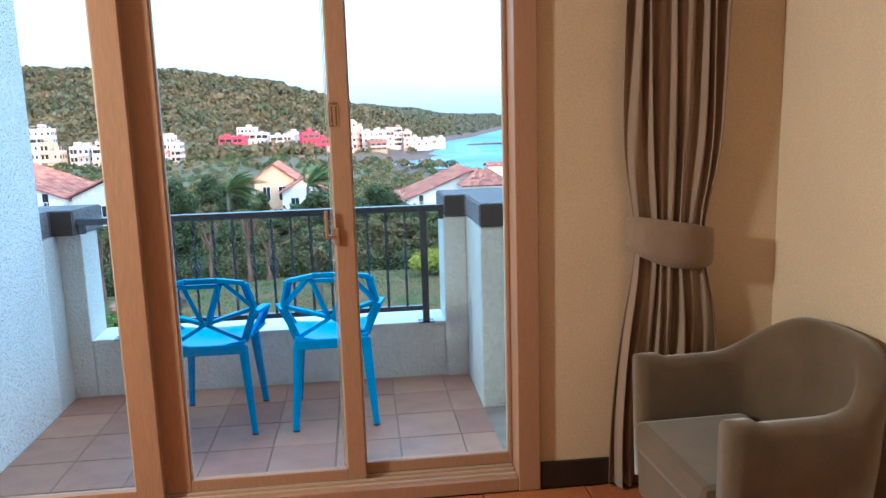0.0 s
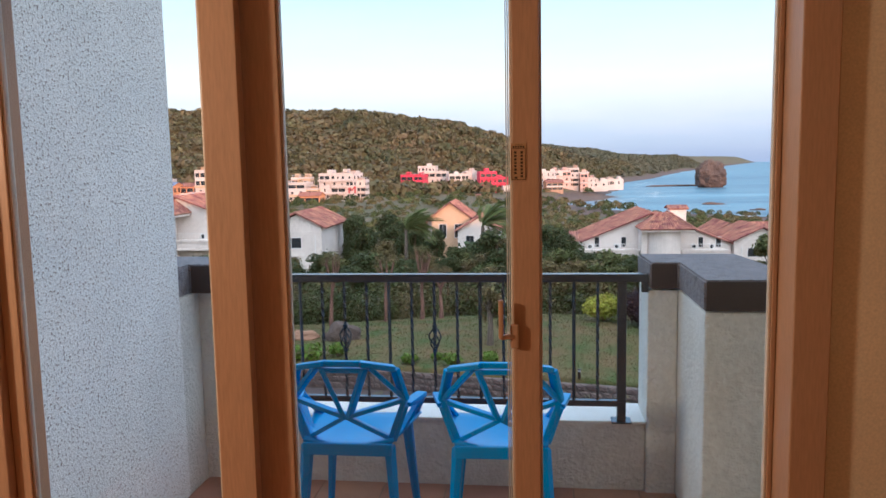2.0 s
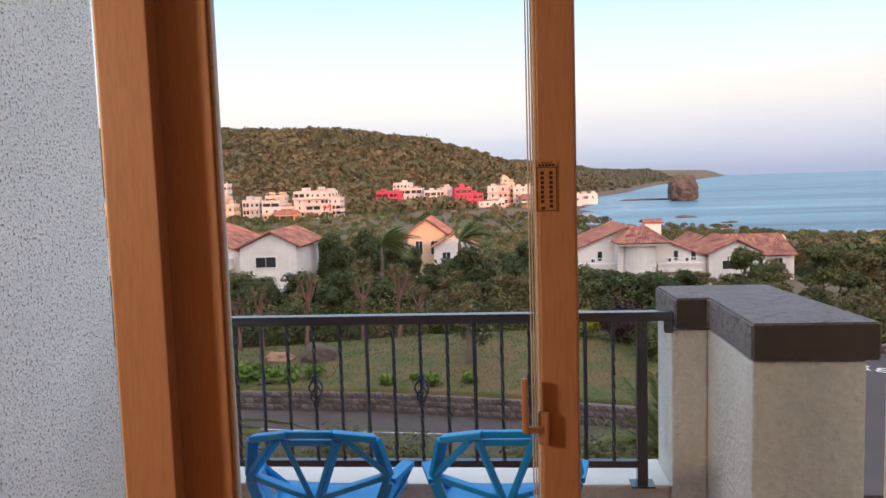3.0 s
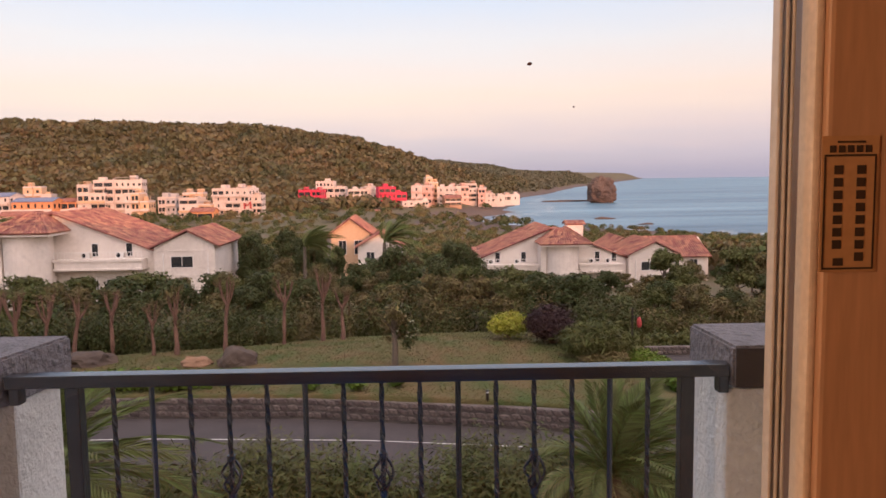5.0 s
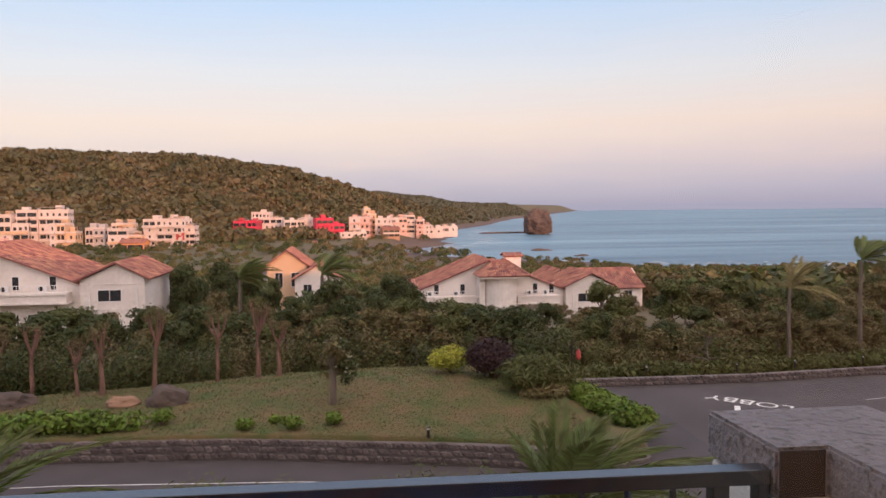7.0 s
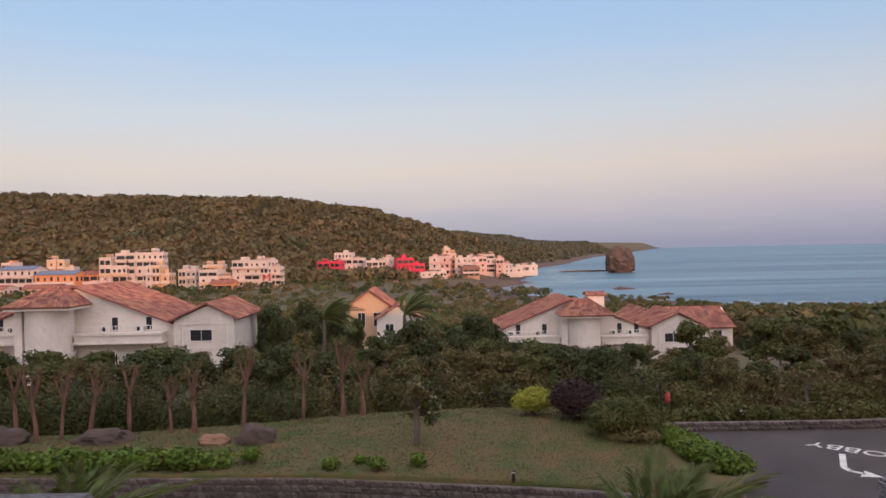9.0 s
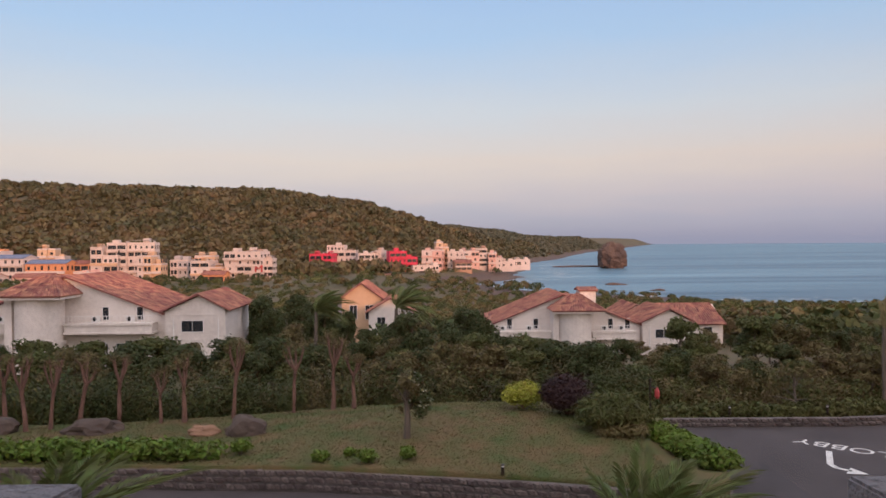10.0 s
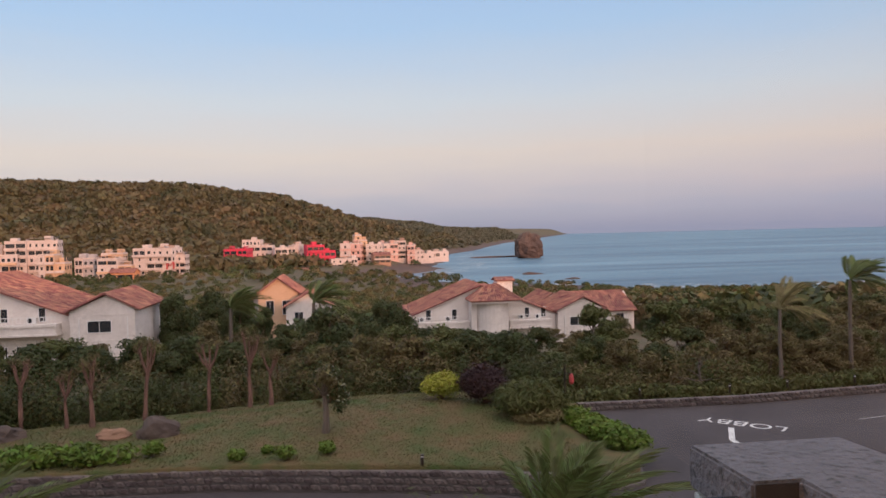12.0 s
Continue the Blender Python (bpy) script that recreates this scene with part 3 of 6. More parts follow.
for x in (-1.445, 0.540):
    part("bracket", bx(x - 0.014, x + 0.014, RY - 0.02, RY + 0.02, 0.94, 0.987, bevel=0.003), "iron", rail)
for i in range(1, 16):
    x = -1.285 + 1.723 * i / 16
    n = 40
    b = tube(bmesh.new(), [(x, RY, 0.434 + (0.987 - 0.434) * k / n) for k in range(n + 1)], 0.0078, 4, twist=0.0 if i % 2 == 0 and i % 4 else 0.38)
    bl = part("baluster", b, "iron", rail)
    if i % 4 == 0:
        for q in range(4):
            pts = []
            for k in range(13):
                s = k / 12
                a = q * math.pi / 2 + s * 2.6
                r = 0.006 + 0.023 * math.sin(math.pi * s)
                pts.append((x + r * math.cos(a), RY + r * math.sin(a), 0.665 + 0.105 * s))
            part("basket_wire", tube(bmesh.new(), pts, 0.0042, 5), "iron", bl)
        for z in (0.66, 0.772):
            part("collar", tube(bmesh.new(), [(x, RY, z - 0.008), (x, RY, z + 0.008)], 0.0125, 8), "iron", bl)


# blue plastic chairs, backs to the room
def blue_chair():
    top = empty("plastic_chair", (-0.685, 0.895, -0.004), label="bright blue plastic armchair with an open web backrest", category="chair", group="blue chairs on the balcony")
    def pt(u, v):
        """A point on the leaning, slightly curved back; u across, v upward."""
        return Vector((u, 0.02 - 0.075 * v + 0.10 * (u / 0.22) ** 2 * 0.6, 0.455 + 0.34 * v))
    T = 0.030
    hubs = {"bl": (-0.165, 0.02), "br": (0.165, 0.02), "l": (-0.225, 0.50), "r": (0.225, 0.50), "tl": (-0.195, 0.90), "tr": (0.195, 0.90), "tml": (-0.07, 0.985), "tmr": (0.07, 0.985), "c": (0.0, 0.33)}
    b = bmesh.new()
    for p, q, w in (("bl", "l", 0.04), ("l", "tl", 0.036), ("br", "r", 0.04), ("r", "tr", 0.036), ("tl", "tml", 0.04), ("tr", "tmr", 0.04), ("tml", "tmr", 0.022)):
        bar(b, pt(*hubs[p]), pt(*hubs[q]), w, 0.022)
    bar(b, pt(-0.09, 0.90), pt(0.09, 0.90), 0.02, 0.02)
    part("back_frame", b, "blue", top)
    for p, q in (("c", "bl"), ("c", "br"), ("c", "l"), ("c", "r")):
        part("back_strut", bar(bmesh.new(), pt(*hubs[p]), pt(*hubs[q]), 0.032, 0.018), "blue", top)
    for a, c in (((-0.012, 0.33), (-0.085, 0.92)), ((0.012, 0.33), (0.085, 0.92)), ((-0.225, 0.5), (-0.105, 0.93)), ((0.225, 0.5), (0.105, 0.93))):
        part("back_strut", bar(bmesh.new(), pt(*a), pt(*c), 0.034, 0.018), "blue", top)
    # dished seat
    verts, faces, n = [], [], 14
    for j in range(n + 1):
        for i in range(n + 1):
            u, v = i / n * 2 - 1, j / n
            w = 0.175 + 0.055 * min(1, v * 1.3)
            verts.append((u * w, 0.0 + 0.44 * v - 0.02 * u * u * v, 0.455 - 0.03 * math.sin(math.pi * v) * (1 - u * u) + 0.02 * u * u - 0.02 * max(0, v - 0.85) / 0.15))
    for j in range(n):
        for i in range(n):
            a = j * (n + 1) + i
            faces.append((a, a + 1, a + n + 2, a + n + 1))
    s = raw("seat", verts, faces, "blue", top, smooth=True)
    s.modifiers.new("thickness", "SOLIDIFY").thickness = 0.014
    part("seat_apron", bx(-0.18, 0.18, -0.012, 0.012, 0.41, 0.46, bevel=0.006), "blue", top)
    for sx in (-1, 1):
        b = bmesh.new()
        bar(b, (sx * 0.225, 0.06, 0.60), (sx * 0.262, 0.24, 0.59), 0.045, 0.018)
        bar(b, (sx * 0.262, 0.23, 0.59), (sx * 0.20, 0.36, 0.45), 0.04, 0.018)
        bar(b, (sx * 0.262, 0.23, 0.585), (sx * 0.185, 0.14, 0.455), 0.028, 0.014)
        bar(b, (sx * 0.23, 0.05, 0.60), (sx * 0.18, 0.04, 0.46), 0.03, 0.016)
        part("armrest", b, "blue", top)
        for y0, y1 in ((0.015, -0.02), (0.40, 0.44)):
            b = tube(bmesh.new(), [(sx * 0.165, y0, 0.445), (sx * 0.182, (y0 + y1) / 2, 0.22), (sx * 0.20, y1, 0.006)], [0.026, 0.021, 0.016], 6)
            lg = part("leg", b, "blue", top)
            part("foot_cap", tube(bmesh.new(), [(sx * 0.20, y1, 0.0), (sx * 0.20, y1, 0.008)], 0.017, 8), "black", lg)
    return top


ch = blue_chair()
copy_thing(ch, pose(-0.085, 0.90, -0.004, 0, 0, 2))

INDOOR = set(scene.objects)

# ---- land, sea and road ----
def smooth(a, b, v):
    t = min(1, max(0, (v - a) / (b - a)))
    return t * t * (3 - 2 * t)


def lerp_table(table, v):
    if v <= table[0][0]:
        return table[0][1]
    for (a, p), (c, q) in zip(table, table[1:]):
        if v <= c:
            return p + (q - p) * (v - a) / (c - a)
    return table[-1][1]


RIDGE = ((-1.2, 70), (-0.66, 68), (-0.5, 67), (-0.3, 61), (-0.19, 56), (-0.075, 41), (0.0, 20), (0.075, 0), (0.112, -12), (0.3, -22))
SHORE_Y = ((-60, 470), (13, 435), (60, 372), (125, 311), (205, 290), (400, 262), (900, 150))
SHORE_X = ((300, 400), (420, 60), (435, 13), (500, 52), (554, 82), (640, 88), (720, 96), (900, 128), (1100, 199), (1600, 335), (2500, 640), (5000, 1500))
SEA_Z = -25.0


def land(x, y):
    r = math.hypot(x, y)
    z = -10.2 - 5.5 * smooth(55, 130, y) - 3.5 * smooth(150, 300, y) * smooth(-80, 60, x) - 2.0 * smooth(150, 330, y)
    z -= 2.0 * smooth(60, 130, x) * smooth(60, 200, y)
    if y > 300:
        a = x / max(y, 1)
        top = lerp_table(RIDGE, a)
        if y > 1200:
            top = top * (1 - smooth(1200, 1500, y)) + 32 * math.exp(-((x - 20) / 165) ** 2) * smooth(1200, 1600, y) + 10 * smooth(1500, 2400, y)
        z += (top - z) * smooth(470 + 90 * smooth(-140, -60, x), 900, y) if top > z else 0
        z += 5 * noise.noise(Vector((x / 90, y / 90, 0))) * smooth(450, 700, y)
        z += 11 * noise.noise(Vector((x / 55, y / 160, 5))) * smooth(500, 600, y) * (1 - smooth(700, 860, y))
    d = max(lerp_table(SHORE_Y, x) - y, (lerp_table(SHORE_X, y) - x) * 0.9 if y > 420 else -1e9)
    d += 12 * noise.noise(Vector((x / 30, y / 30, 3)))
    return min(z, SEA_Z - 2 + max(-3, d * 0.16 + max(0, d - 15) ** 2 * 0.0022)) if d < 260 else z


angles = [radians(a) for a in list(np.arange(-50, 50, 0.5)) + list(np.arange(50, 310, 5.0))]
rings = [0.5] + list(np.geomspace(4, 450, 76)) + list(np.geomspace(459, 1500, 84)) + list(np.geomspace(1550, 4850, 24))
verts, faces = [], []
for r in rings:
    for a in angles:
        x, y = r * math.sin(a), r * math.cos(a)
        verts.append((x, y, land(x, y) + (0.35 * noise.noise(Vector((x / 6, y / 6, 0))) if r > 60 else 0)))
n = len(angles)
for j in range(len(rings) - 1):
    for i in range(n):
        a, c = j * n + i, j * n + (i + 1) % n
        faces.append((a, c, c + n, a + n))
faces.append(tuple(range(n - 1, -1, -1)))
g = raw("ground", verts, faces, "earth", smooth=True)
g.data.materials.append(M["reef"])
g.data.polygons.foreach_set("material_index", [1 if verts[f[0]][2] < -20.3 - 1.5 * noise.noise(Vector(verts[f[0]]) / 25) else 0 for f in faces])
tagged(g, "scrub-covered land sloping to a rocky shore and hill", "ground", "", "structure")
verts = []
sea_r = list(np.geomspace(60, 4900, 40))
verts = [(r * math.sin(a), r * math.cos(a), SEA_Z) for r in sea_r for a in angles]
faces = [(j * n + i, j * n + (i + 1) % n, (j + 1) * n + (i + 1) % n, (j + 1) * n + i) for j in range(len(sea_r) - 1) for i in range(n)]
tagged(raw("water", verts, faces, "sea"), "blue green sea with small wind waves", "sea", "", "structure")
# foam streaks along the shore
fv, ff = [], []
for i in range(300):
    yy = rng.uniform(430, 900) if i % 2 else 0
    if yy:
        xx = lerp_table(SHORE_X, yy) + rng.uniform(4, 26)
    else:
        xx = rng.uniform(20, 330)
        yy = lerp_table(SHORE_Y, xx) + rng.uniform(2, 40)
    w, h = rng.uniform(1.5, 7), rng.uniform(0.3, 1.2)
    k = len(fv)
    pts = [(xx + w * math.cos(t) * rng.uniform(0.6, 1), yy + h * math.sin(t) * rng.uniform(0.6, 1), SEA_Z + 0.12) for t in np.arange(0, 6.2, 0.9)]
    fv += pts
    ff.append(tuple(range(k, k + len(pts))))
tagged(raw("foam", fv, ff, "sill"), "white foam patches along the shore", "foam", "", "stuff")

# road
ROAD_Z = -10.06


def sheet(name, poly, z0, z1, mat, label, category):
    bm = bmesh.new()
    f = bm.faces.new([bm.verts.new((x, y, z0)) for x, y in poly])
    r = bmesh.ops.extrude_face_region(bm, geom=[f])
    bmesh.ops.translate(bm, vec=(0, 0, z1 - z0), verts=[v for v in r["geom"] if isinstance(v, bmesh.types.BMVert)])
    bmesh.ops.recalc_face_normals(bm, faces=bm.faces[:])
    return structure(name, bm, mat, label, category)


sheet("road", [(-60, 26), (8, 25.5), (60, 24), (75, 50), (43, 47.9), (25, 46.3), (14, 46.6), (14.2, 42), (13.8, 36.5), (12.6, 32.6), (8, 31.9), (4.6, 32.9), (-1.5, 34.3), (-6, 35.3), (-13.5, 35.9), (-60, 38)],
      -10.3, ROAD_Z, "asphalt", "worn dark asphalt hotel drive", "road")


def lane(bm, pts, w):
    for (x0, y0), (x1, y1) in zip(pts, pts[1:]):
        dx, dy = x1 - x0, y1 - y0
        L = math.hypot(dx, dy)
        nx, ny = -dy / L * w / 2, dx / L * w / 2
        bm.faces.new([bm.verts.new((x, y, ROAD_Z + 0.006)) for x, y in ((x0 + nx, y0 + ny), (x1 + nx, y1 + ny), (x1 - nx, y1 - ny), (x0 - nx, y0 - ny))])


b = bmesh.new()
lane(b, [(29.3, 41.2), (33, 41.9), (39.2, 43.4), (46, 45)], 0.06)
bmesh.ops.recalc_face_normals(b, faces=b.faces[:])
tagged(obj("road_line", b, "road_paint"), "thin white painted line on the asphalt", "road marking", "", "structure")
b = bmesh.new()
lane(b, [(-30, 33.2), (-13, 33.0), (-3, 32.1), (4, 30.8)], 0.07)
tagged(obj("road_line", b, "road_paint"), "thin worn white edge line on the asphalt", "road marking", "", "structure")
b = bmesh.new()
lane(b, [(21.2, 41.0), (20.45, 39.5), (20.0, 38.6), (20.0, 37.9)], 0.32)
lane(b, [(19.95, 38.0), (20.45, 37.4)], 0.28)
b.faces.new([b.verts.new((x, y, ROAD_Z + 0.006)) for x, y in ((19.95, 37.0), (20.7, 37.95), (21.0, 36.8))])
bmesh.ops.recalc_face_normals(b, faces=b.faces[:])
tagged(obj("road_arrow", b, "road_paint"), "white turn arrow painted on the asphalt", "road marking", "", "structure")
cu = bpy.data.curves.new("lobby_text", "FONT")
cu.body, cu.size, cu.extrude, cu.align_x = "LOBBY", 1.0, 0.002, "CENTER"
tmp = new("lobby_text", cu)
me = bpy.data.meshes.new_from_object(tmp.evaluated_get(bpy.context.evaluated_depsgraph_get()))
bpy.data.objects.remove(tmp)
me.materials.clear()
me.materials.append(M["road_paint"])
lt = new("road_lettering", me)
ux, uy = Vector((-3.35, 3.2, 0)).normalized(), Vector((-1.05, -1.1, 0))
lt.matrix_world = Matrix(((ux.x * 1.65, uy.x, 0, 22.6), (ux.y * 1.65, uy.y, 0, 42.0), (0, 0, 1, ROAD_Z + 0.008), (0, 0, 0, 1)))
tagged(lt, "white word LOBBY painted on the asphalt", "road marking", "", "structure")


# ---- lawn ----
def lawn_z(x, y):
    return -9.05 + 0.75 * math.exp(-((x - 2) / 11) ** 2 - ((y - 43) / 6) ** 2)


WALL_LINE = ((-60, 38.0), (-25, 36.9), (-13.5, 36.1), (-6, 35.5), (-1.5, 34.5), (4.6, 33.1), (8.0, 32.1), (10.5, 32.0))
LAWN_BACK = ((-58, 44.2), (-27, 44.8), (-19, 45.4), (-12.5, 46.5), (-6.7, 48.0), (2, 48.6), (14, 48.3))
LAWN_R = ((31.5, 10.8), (33, 12.6), (36, 13.6), (42, 14.0), (52, 13.8), (58, 13.5))
verts, faces = [], []
nx, ny = 110, 40
for j in range(ny + 1):
    for i in range(nx + 1):
        u = i / nx
        x = -58 + (LAWN_R[0][1] + 58) * u ** 0.8
        y1 = lerp_table(LAWN_BACK, x)
        y0 = lerp_table(WALL_LINE, x) + 0.12
        y = y0 + (y1 - y0) * j / ny
        x += (lerp_table(LAWN_R, y) - LAWN_R[0][1]) * smooth(0.7, 1, u)
        edge = smooth(1.0, 0.93, u)
        verts.append((x, y, lawn_z(x, y) + 0.05 * noise.noise(Vector((x / 2, y / 2, 0))) - (1 - edge) * 0.75 * smooth(33, 38, y)))
for j in range(ny):
    for i in range(nx):
        a = j * (nx + 1) + i
        faces.append((a, a + 1, a + nx + 2, a + nx + 1))
lawn = raw("lawn", verts, faces, "grass", smooth=True)
lawn.modifiers.new("depth", "SOLIDIFY").thickness = 1.2
tagged(lawn, "mounded lawn of dry green grass above a stone wall", "lawn", "", "structure")
gx = rng.uniform(-24, 12.6, 60000)
gy = rng.uniform(32, 48.5, 60000)
gv = []
for x, y in zip(gx, gy):
    if not lerp_table(WALL_LINE, x) + 0.2 < y < lerp_table(LAWN_BACK, x) or x > 10.4:
        continue
    z = lawn_z(x, y) + 0.05 * noise.noise(Vector((x / 2, y / 2, 0)))
    a, w, h = rng.uniform(0, 6.28), rng.uniform(0.02, 0.05), rng.uniform(0.02, 0.08)
    dx, dy = math.cos(a) * w, math.sin(a) * w
    gv += [(x - dx, y - dy, z - 0.02), (x + dx, y + dy, z - 0.02), (x + 0.06 + dy, y + 0.02 - dx, z + h)]
tagged(raw("grass", gv, np.arange(len(gv)).reshape(-1, 3), "blade"), "short dry green grass tufts on the lawn", "grass", "", "stuff")

# ---- plants ----
def bush(name, loc, size, mat, count, leaf_size, label, category="bush", group="", clumps=14, twigs=True, long=1.7):
    """A leafy bush: a few stems and a crown of leaf clumps of uneven outline."""
    top = empty(name, loc, label=label, category=category, group=group)
    sx, sy, sz = size
    cs, rs = [], []
    for i in range(clumps):
        d = rng.normal(size=3)
        d /= np.linalg.norm(d)
        k = 0.72 * rng.random() ** 0.4
        cs.append((d[0] * sx * k, d[1] * sy * k, sz * (0.95 + 0.75 * abs(d[2]) * k * 1.15) - sz * 0.35))
        q = rng.uniform(0.3, 0.5)
        rs.append((sx * q, sy * q, sz * q))
    cs.append((0, 0, sz * 0.8))
    rs.append((sx * 0.72, sy * 0.72, sz * 0.72))
    v, f = leaf_cloud(cs, rs, count, leaf_size, long=long)
    v[:, 2] = np.maximum(v[:, 2], 0.02)
    raw("crown", v, f, mat, top)
    if twigs:
        b = bmesh.new()
        for i in range(5):
            c = cs[i]
            tube(b, [(0, 0, -0.1), (c[0] * 0.4, c[1] * 0.4, c[2] * 0.5), c], [0.05 * sz, 0.035 * sz, 0.015 * sz], 5)
        part("stems", b, "bark", top)
    return top


def hedge(name, pts, width, height, mat, per_m, leaf_size, label, z_of):
    cs, rs = [], []
    for (x0, y0), (x1, y1) in zip(pts, pts[1:]):
        L = math.hypot(x1 - x0, y1 - y0)
        for k in range(max(2, int(L / 0.45))):
            t = (k + rng.random()) / max(2, int(L / 0.45))
            x, y = x0 + (x1 - x0) * t + rng.normal() * width * 0.12, y0 + (y1 - y0) * t + rng.normal() * width * 0.12
            h = height * rng.uniform(0.8, 1.12)
            cs.append((x, y, z_of(x, y) + h * 0.5))
            rs.append((width * 0.55, width * 0.55, h * 0.5))
    total = sum(math.hypot(b[0] - a[0], b[1] - a[1]) for a, b in zip(pts, pts[1:]))
    v, f = leaf_cloud(cs, rs, int(total * per_m), leaf_size)
    ob = raw(name, v, f, mat)
    return tagged(ob, label, "hedge", "", "stuff")


road_of = lambda x, y: -10.1
hedge("hedge", [(-34, 38.6), (-25.2, 38.2), (-18, 37.7), (-11.5, 37.4)], 1.5, 0.95, "leaf_lime", 420, 0.16, "clipped bright green hedge on the lawn's edge", lawn_z)
hedge("hedge", [(10.9, 42.0), (12.0, 39.4), (12.8, 36.9), (12.8, 35.6)], 1.5, 1.1, "leaf_lime", 1700, 0.13, "clipped lime green hedge along the drive", lambda x, y: -9.35)
hedge("hedge", [(13.5, 48.3), (24, 48.4), (34, 49.4), (60, 53)], 1.3, 1.2, "leaf", 420, 0.15, "dark green hedge behind the low roadside wall", road_of)
for x, y, s in ((-10.1, 37.9, 0.7), (-5.96, 36.4, 0.5), (-3.64, 36.0, 0.6), (-1.72, 36.4, 0.55), (-4.6, 37.0, 0.35)):
    bush("shrub", (x, y, lawn_z(x, y)), (s, s, s * 0.75), "leaf_lime", 500, 0.11, "small light green shrub growing on the lawn", "shrub", "lawn shrubs", 8)
bush("yellow_bush", (5.0, 45.0, lawn_z(5, 45)), (1.5, 1.3, 1.05), "leaf_yellow", 5200, 0.10, "rounded yellow-leaved bush at the lawn's back edge")
bush("purple_bush", (7.3, 43.6, lawn_z(7.3, 43.6)), (1.95, 1.6, 1.5), "leaf_purple", 7000, 0.11, "dark purple round clipped bush on the lawn", clumps=6)
bush("green_bush", (9.3, 40.6, lawn_z(9.3, 40.6) - 0.1), (2.3, 1.8, 1.45), "leaf", 6000, 0.085, "broad dark green bush with drooping strap leaves", long=6.5)
bush("dry_skirt", (9.5, 39.6, lawn_z(9.5, 39.6) - 0.1), (1.5, 0.9, 0.55), "palm_dry", 900, 0.06, "dry hanging leaves under the green bush", twigs=False, long=9)


def rock(name, loc, size, mat, label, seed, sub=3, rough=0.35):
    bm = bmesh.new()
    bmesh.ops.create_icosphere(bm, subdivisions=sub, radius=1)
    for v in bm.verts:
        d = v.co.copy()
        v.co *= 1 + rough * noise.noise(d * 1.3 + Vector((seed, 0, 0))) + rough * 0.4 * noise.noise(d * 3.7 + Vector((0, seed, 0)))
        v.co = Vector((v.co.x * size[0], v.co.y * size[1], v.co.z * size[2]))
    ob = obj(name, bm, mat)
    ob.location = loc
    return tagged(ob, label, "boulder", "lawn boulders" if name == "boulder" else "")


rock("boulder", (-25.9, 43.4, -8.85), (1.6, 1.0, 0.75), "boulder", "dark brown boulder lying on the lawn", 1)
rock("boulder", (-19.8, 43.2, -8.9), (1.5, 0.9, 0.6), "boulder", "flat dark brown boulder lying on the lawn", 5)
rock("boulder", (-10.8, 41.9, -8.65), (1.15, 0.9, 0.75), "boulder", "dark brown rounded boulder lying on the lawn", 9)
rock("boulder", (-13.2, 42.0, -8.85), (0.9, 0.6, 0.42), "boulder_red", "tan coloured low boulder lying on the lawn", 12)


def pollard(loc, h, lean, seed, label):
    """A hard-pruned tree: a slim leaning trunk, forked knobby limbs and upright new shoots."""
    r = random.Random(seed)
    top = empty("pollard_tree", loc, label=label, category="tree", group="row of pruned trees")
    k = h * r.uniform(0.60, 0.72)
    q = r.uniform(0.8, 1.15)
    pts = [(0, 0, -0.2), (lean * 0.2 + 0.03, 0, k * 0.3), (lean * 0.6 - 0.04, 0.05, k * 0.65), (lean, 0, k)]
    part("trunk", tube(bmesh.new(), pts, [0.17 * q, 0.125 * q, 0.11 * q, 0.13 * q], 8), "bark", top)
    ends = []
    for i in range(r.randint(4, 7)):
        a = i * 1.3 + r.uniform(-0.5, 0.5)
        e = (lean + math.cos(a) * r.uniform(0.25, 0.62), math.sin(a) * r.uniform(0.2, 0.5), h * r.uniform(0.86, 1.06))
        ends.append(e)
        m = (lean + (e[0] - lean) * 0.62, e[1] * 0.6, k + (e[2] - k) * 0.42)
        lm = part("limb", tube(bmesh.new(), [(lean, 0, k - 0.1), m, e], [0.085 * q, 0.062 * q, 0.07 * q], 7), "bark", top)
        b = bmesh.new()
        for w in range(r.randint(3, 6)):
            t = (e[0] + r.uniform(-0.35, 0.35), e[1] + r.uniform(-0.3, 0.3), e[2] + r.uniform(0.15, 0.6))
            tube(b, [e, ((e[0] + t[0]) / 2 + r.uniform(-0.06, 0.06), (e[1] + t[1]) / 2, (e[2] + t[2]) / 2), t], [0.024, 0.017, 0.008], 4)
        part("shoots", b, "bark", lm)
    v, f = leaf_cloud([(e[0], e[1], e[2] + 0.25) for e in ends], [(0.4, 0.4, 0.35)] * len(ends), r.randint(90, 420), 0.075)
    raw("leaves", v, f, "leaf_olive", top)
    return top


for i, (x, y, h, ln) in enumerate(((-29.1, 43.8, 3.9, 0.1), (-27.5, 43.9, 3.7, 0.3), (-26.0, 45.4, 3.5, 0.0), (-23.8, 43.6, 3.8, -0.2), (-22.6, 44.0, 3.6, 0.25), (-21.35, 44.9, 3.6, 0.45), (-18.9, 44.6, 3.8, 0.1),
                                   (-16.6, 45.0, 2.9, 0.0), (-15.2, 45.0, 3.7, 0.0), (-12.5, 45.7, 4.3, 0.25), (-9.06, 46.7, 4.0, 0.15), (-6.7, 47.4, 4.1, 0.05), (-5.4, 47.2, 3.2, 0.0), (-32, 44, 3.8, 0.2), (-35, 44.5, 3.8, -0.1))):
    pollard((x, y, lawn_z(x, y)), h, ln, i, "hard-pruned tree with a red-brown trunk and knobby stubs")


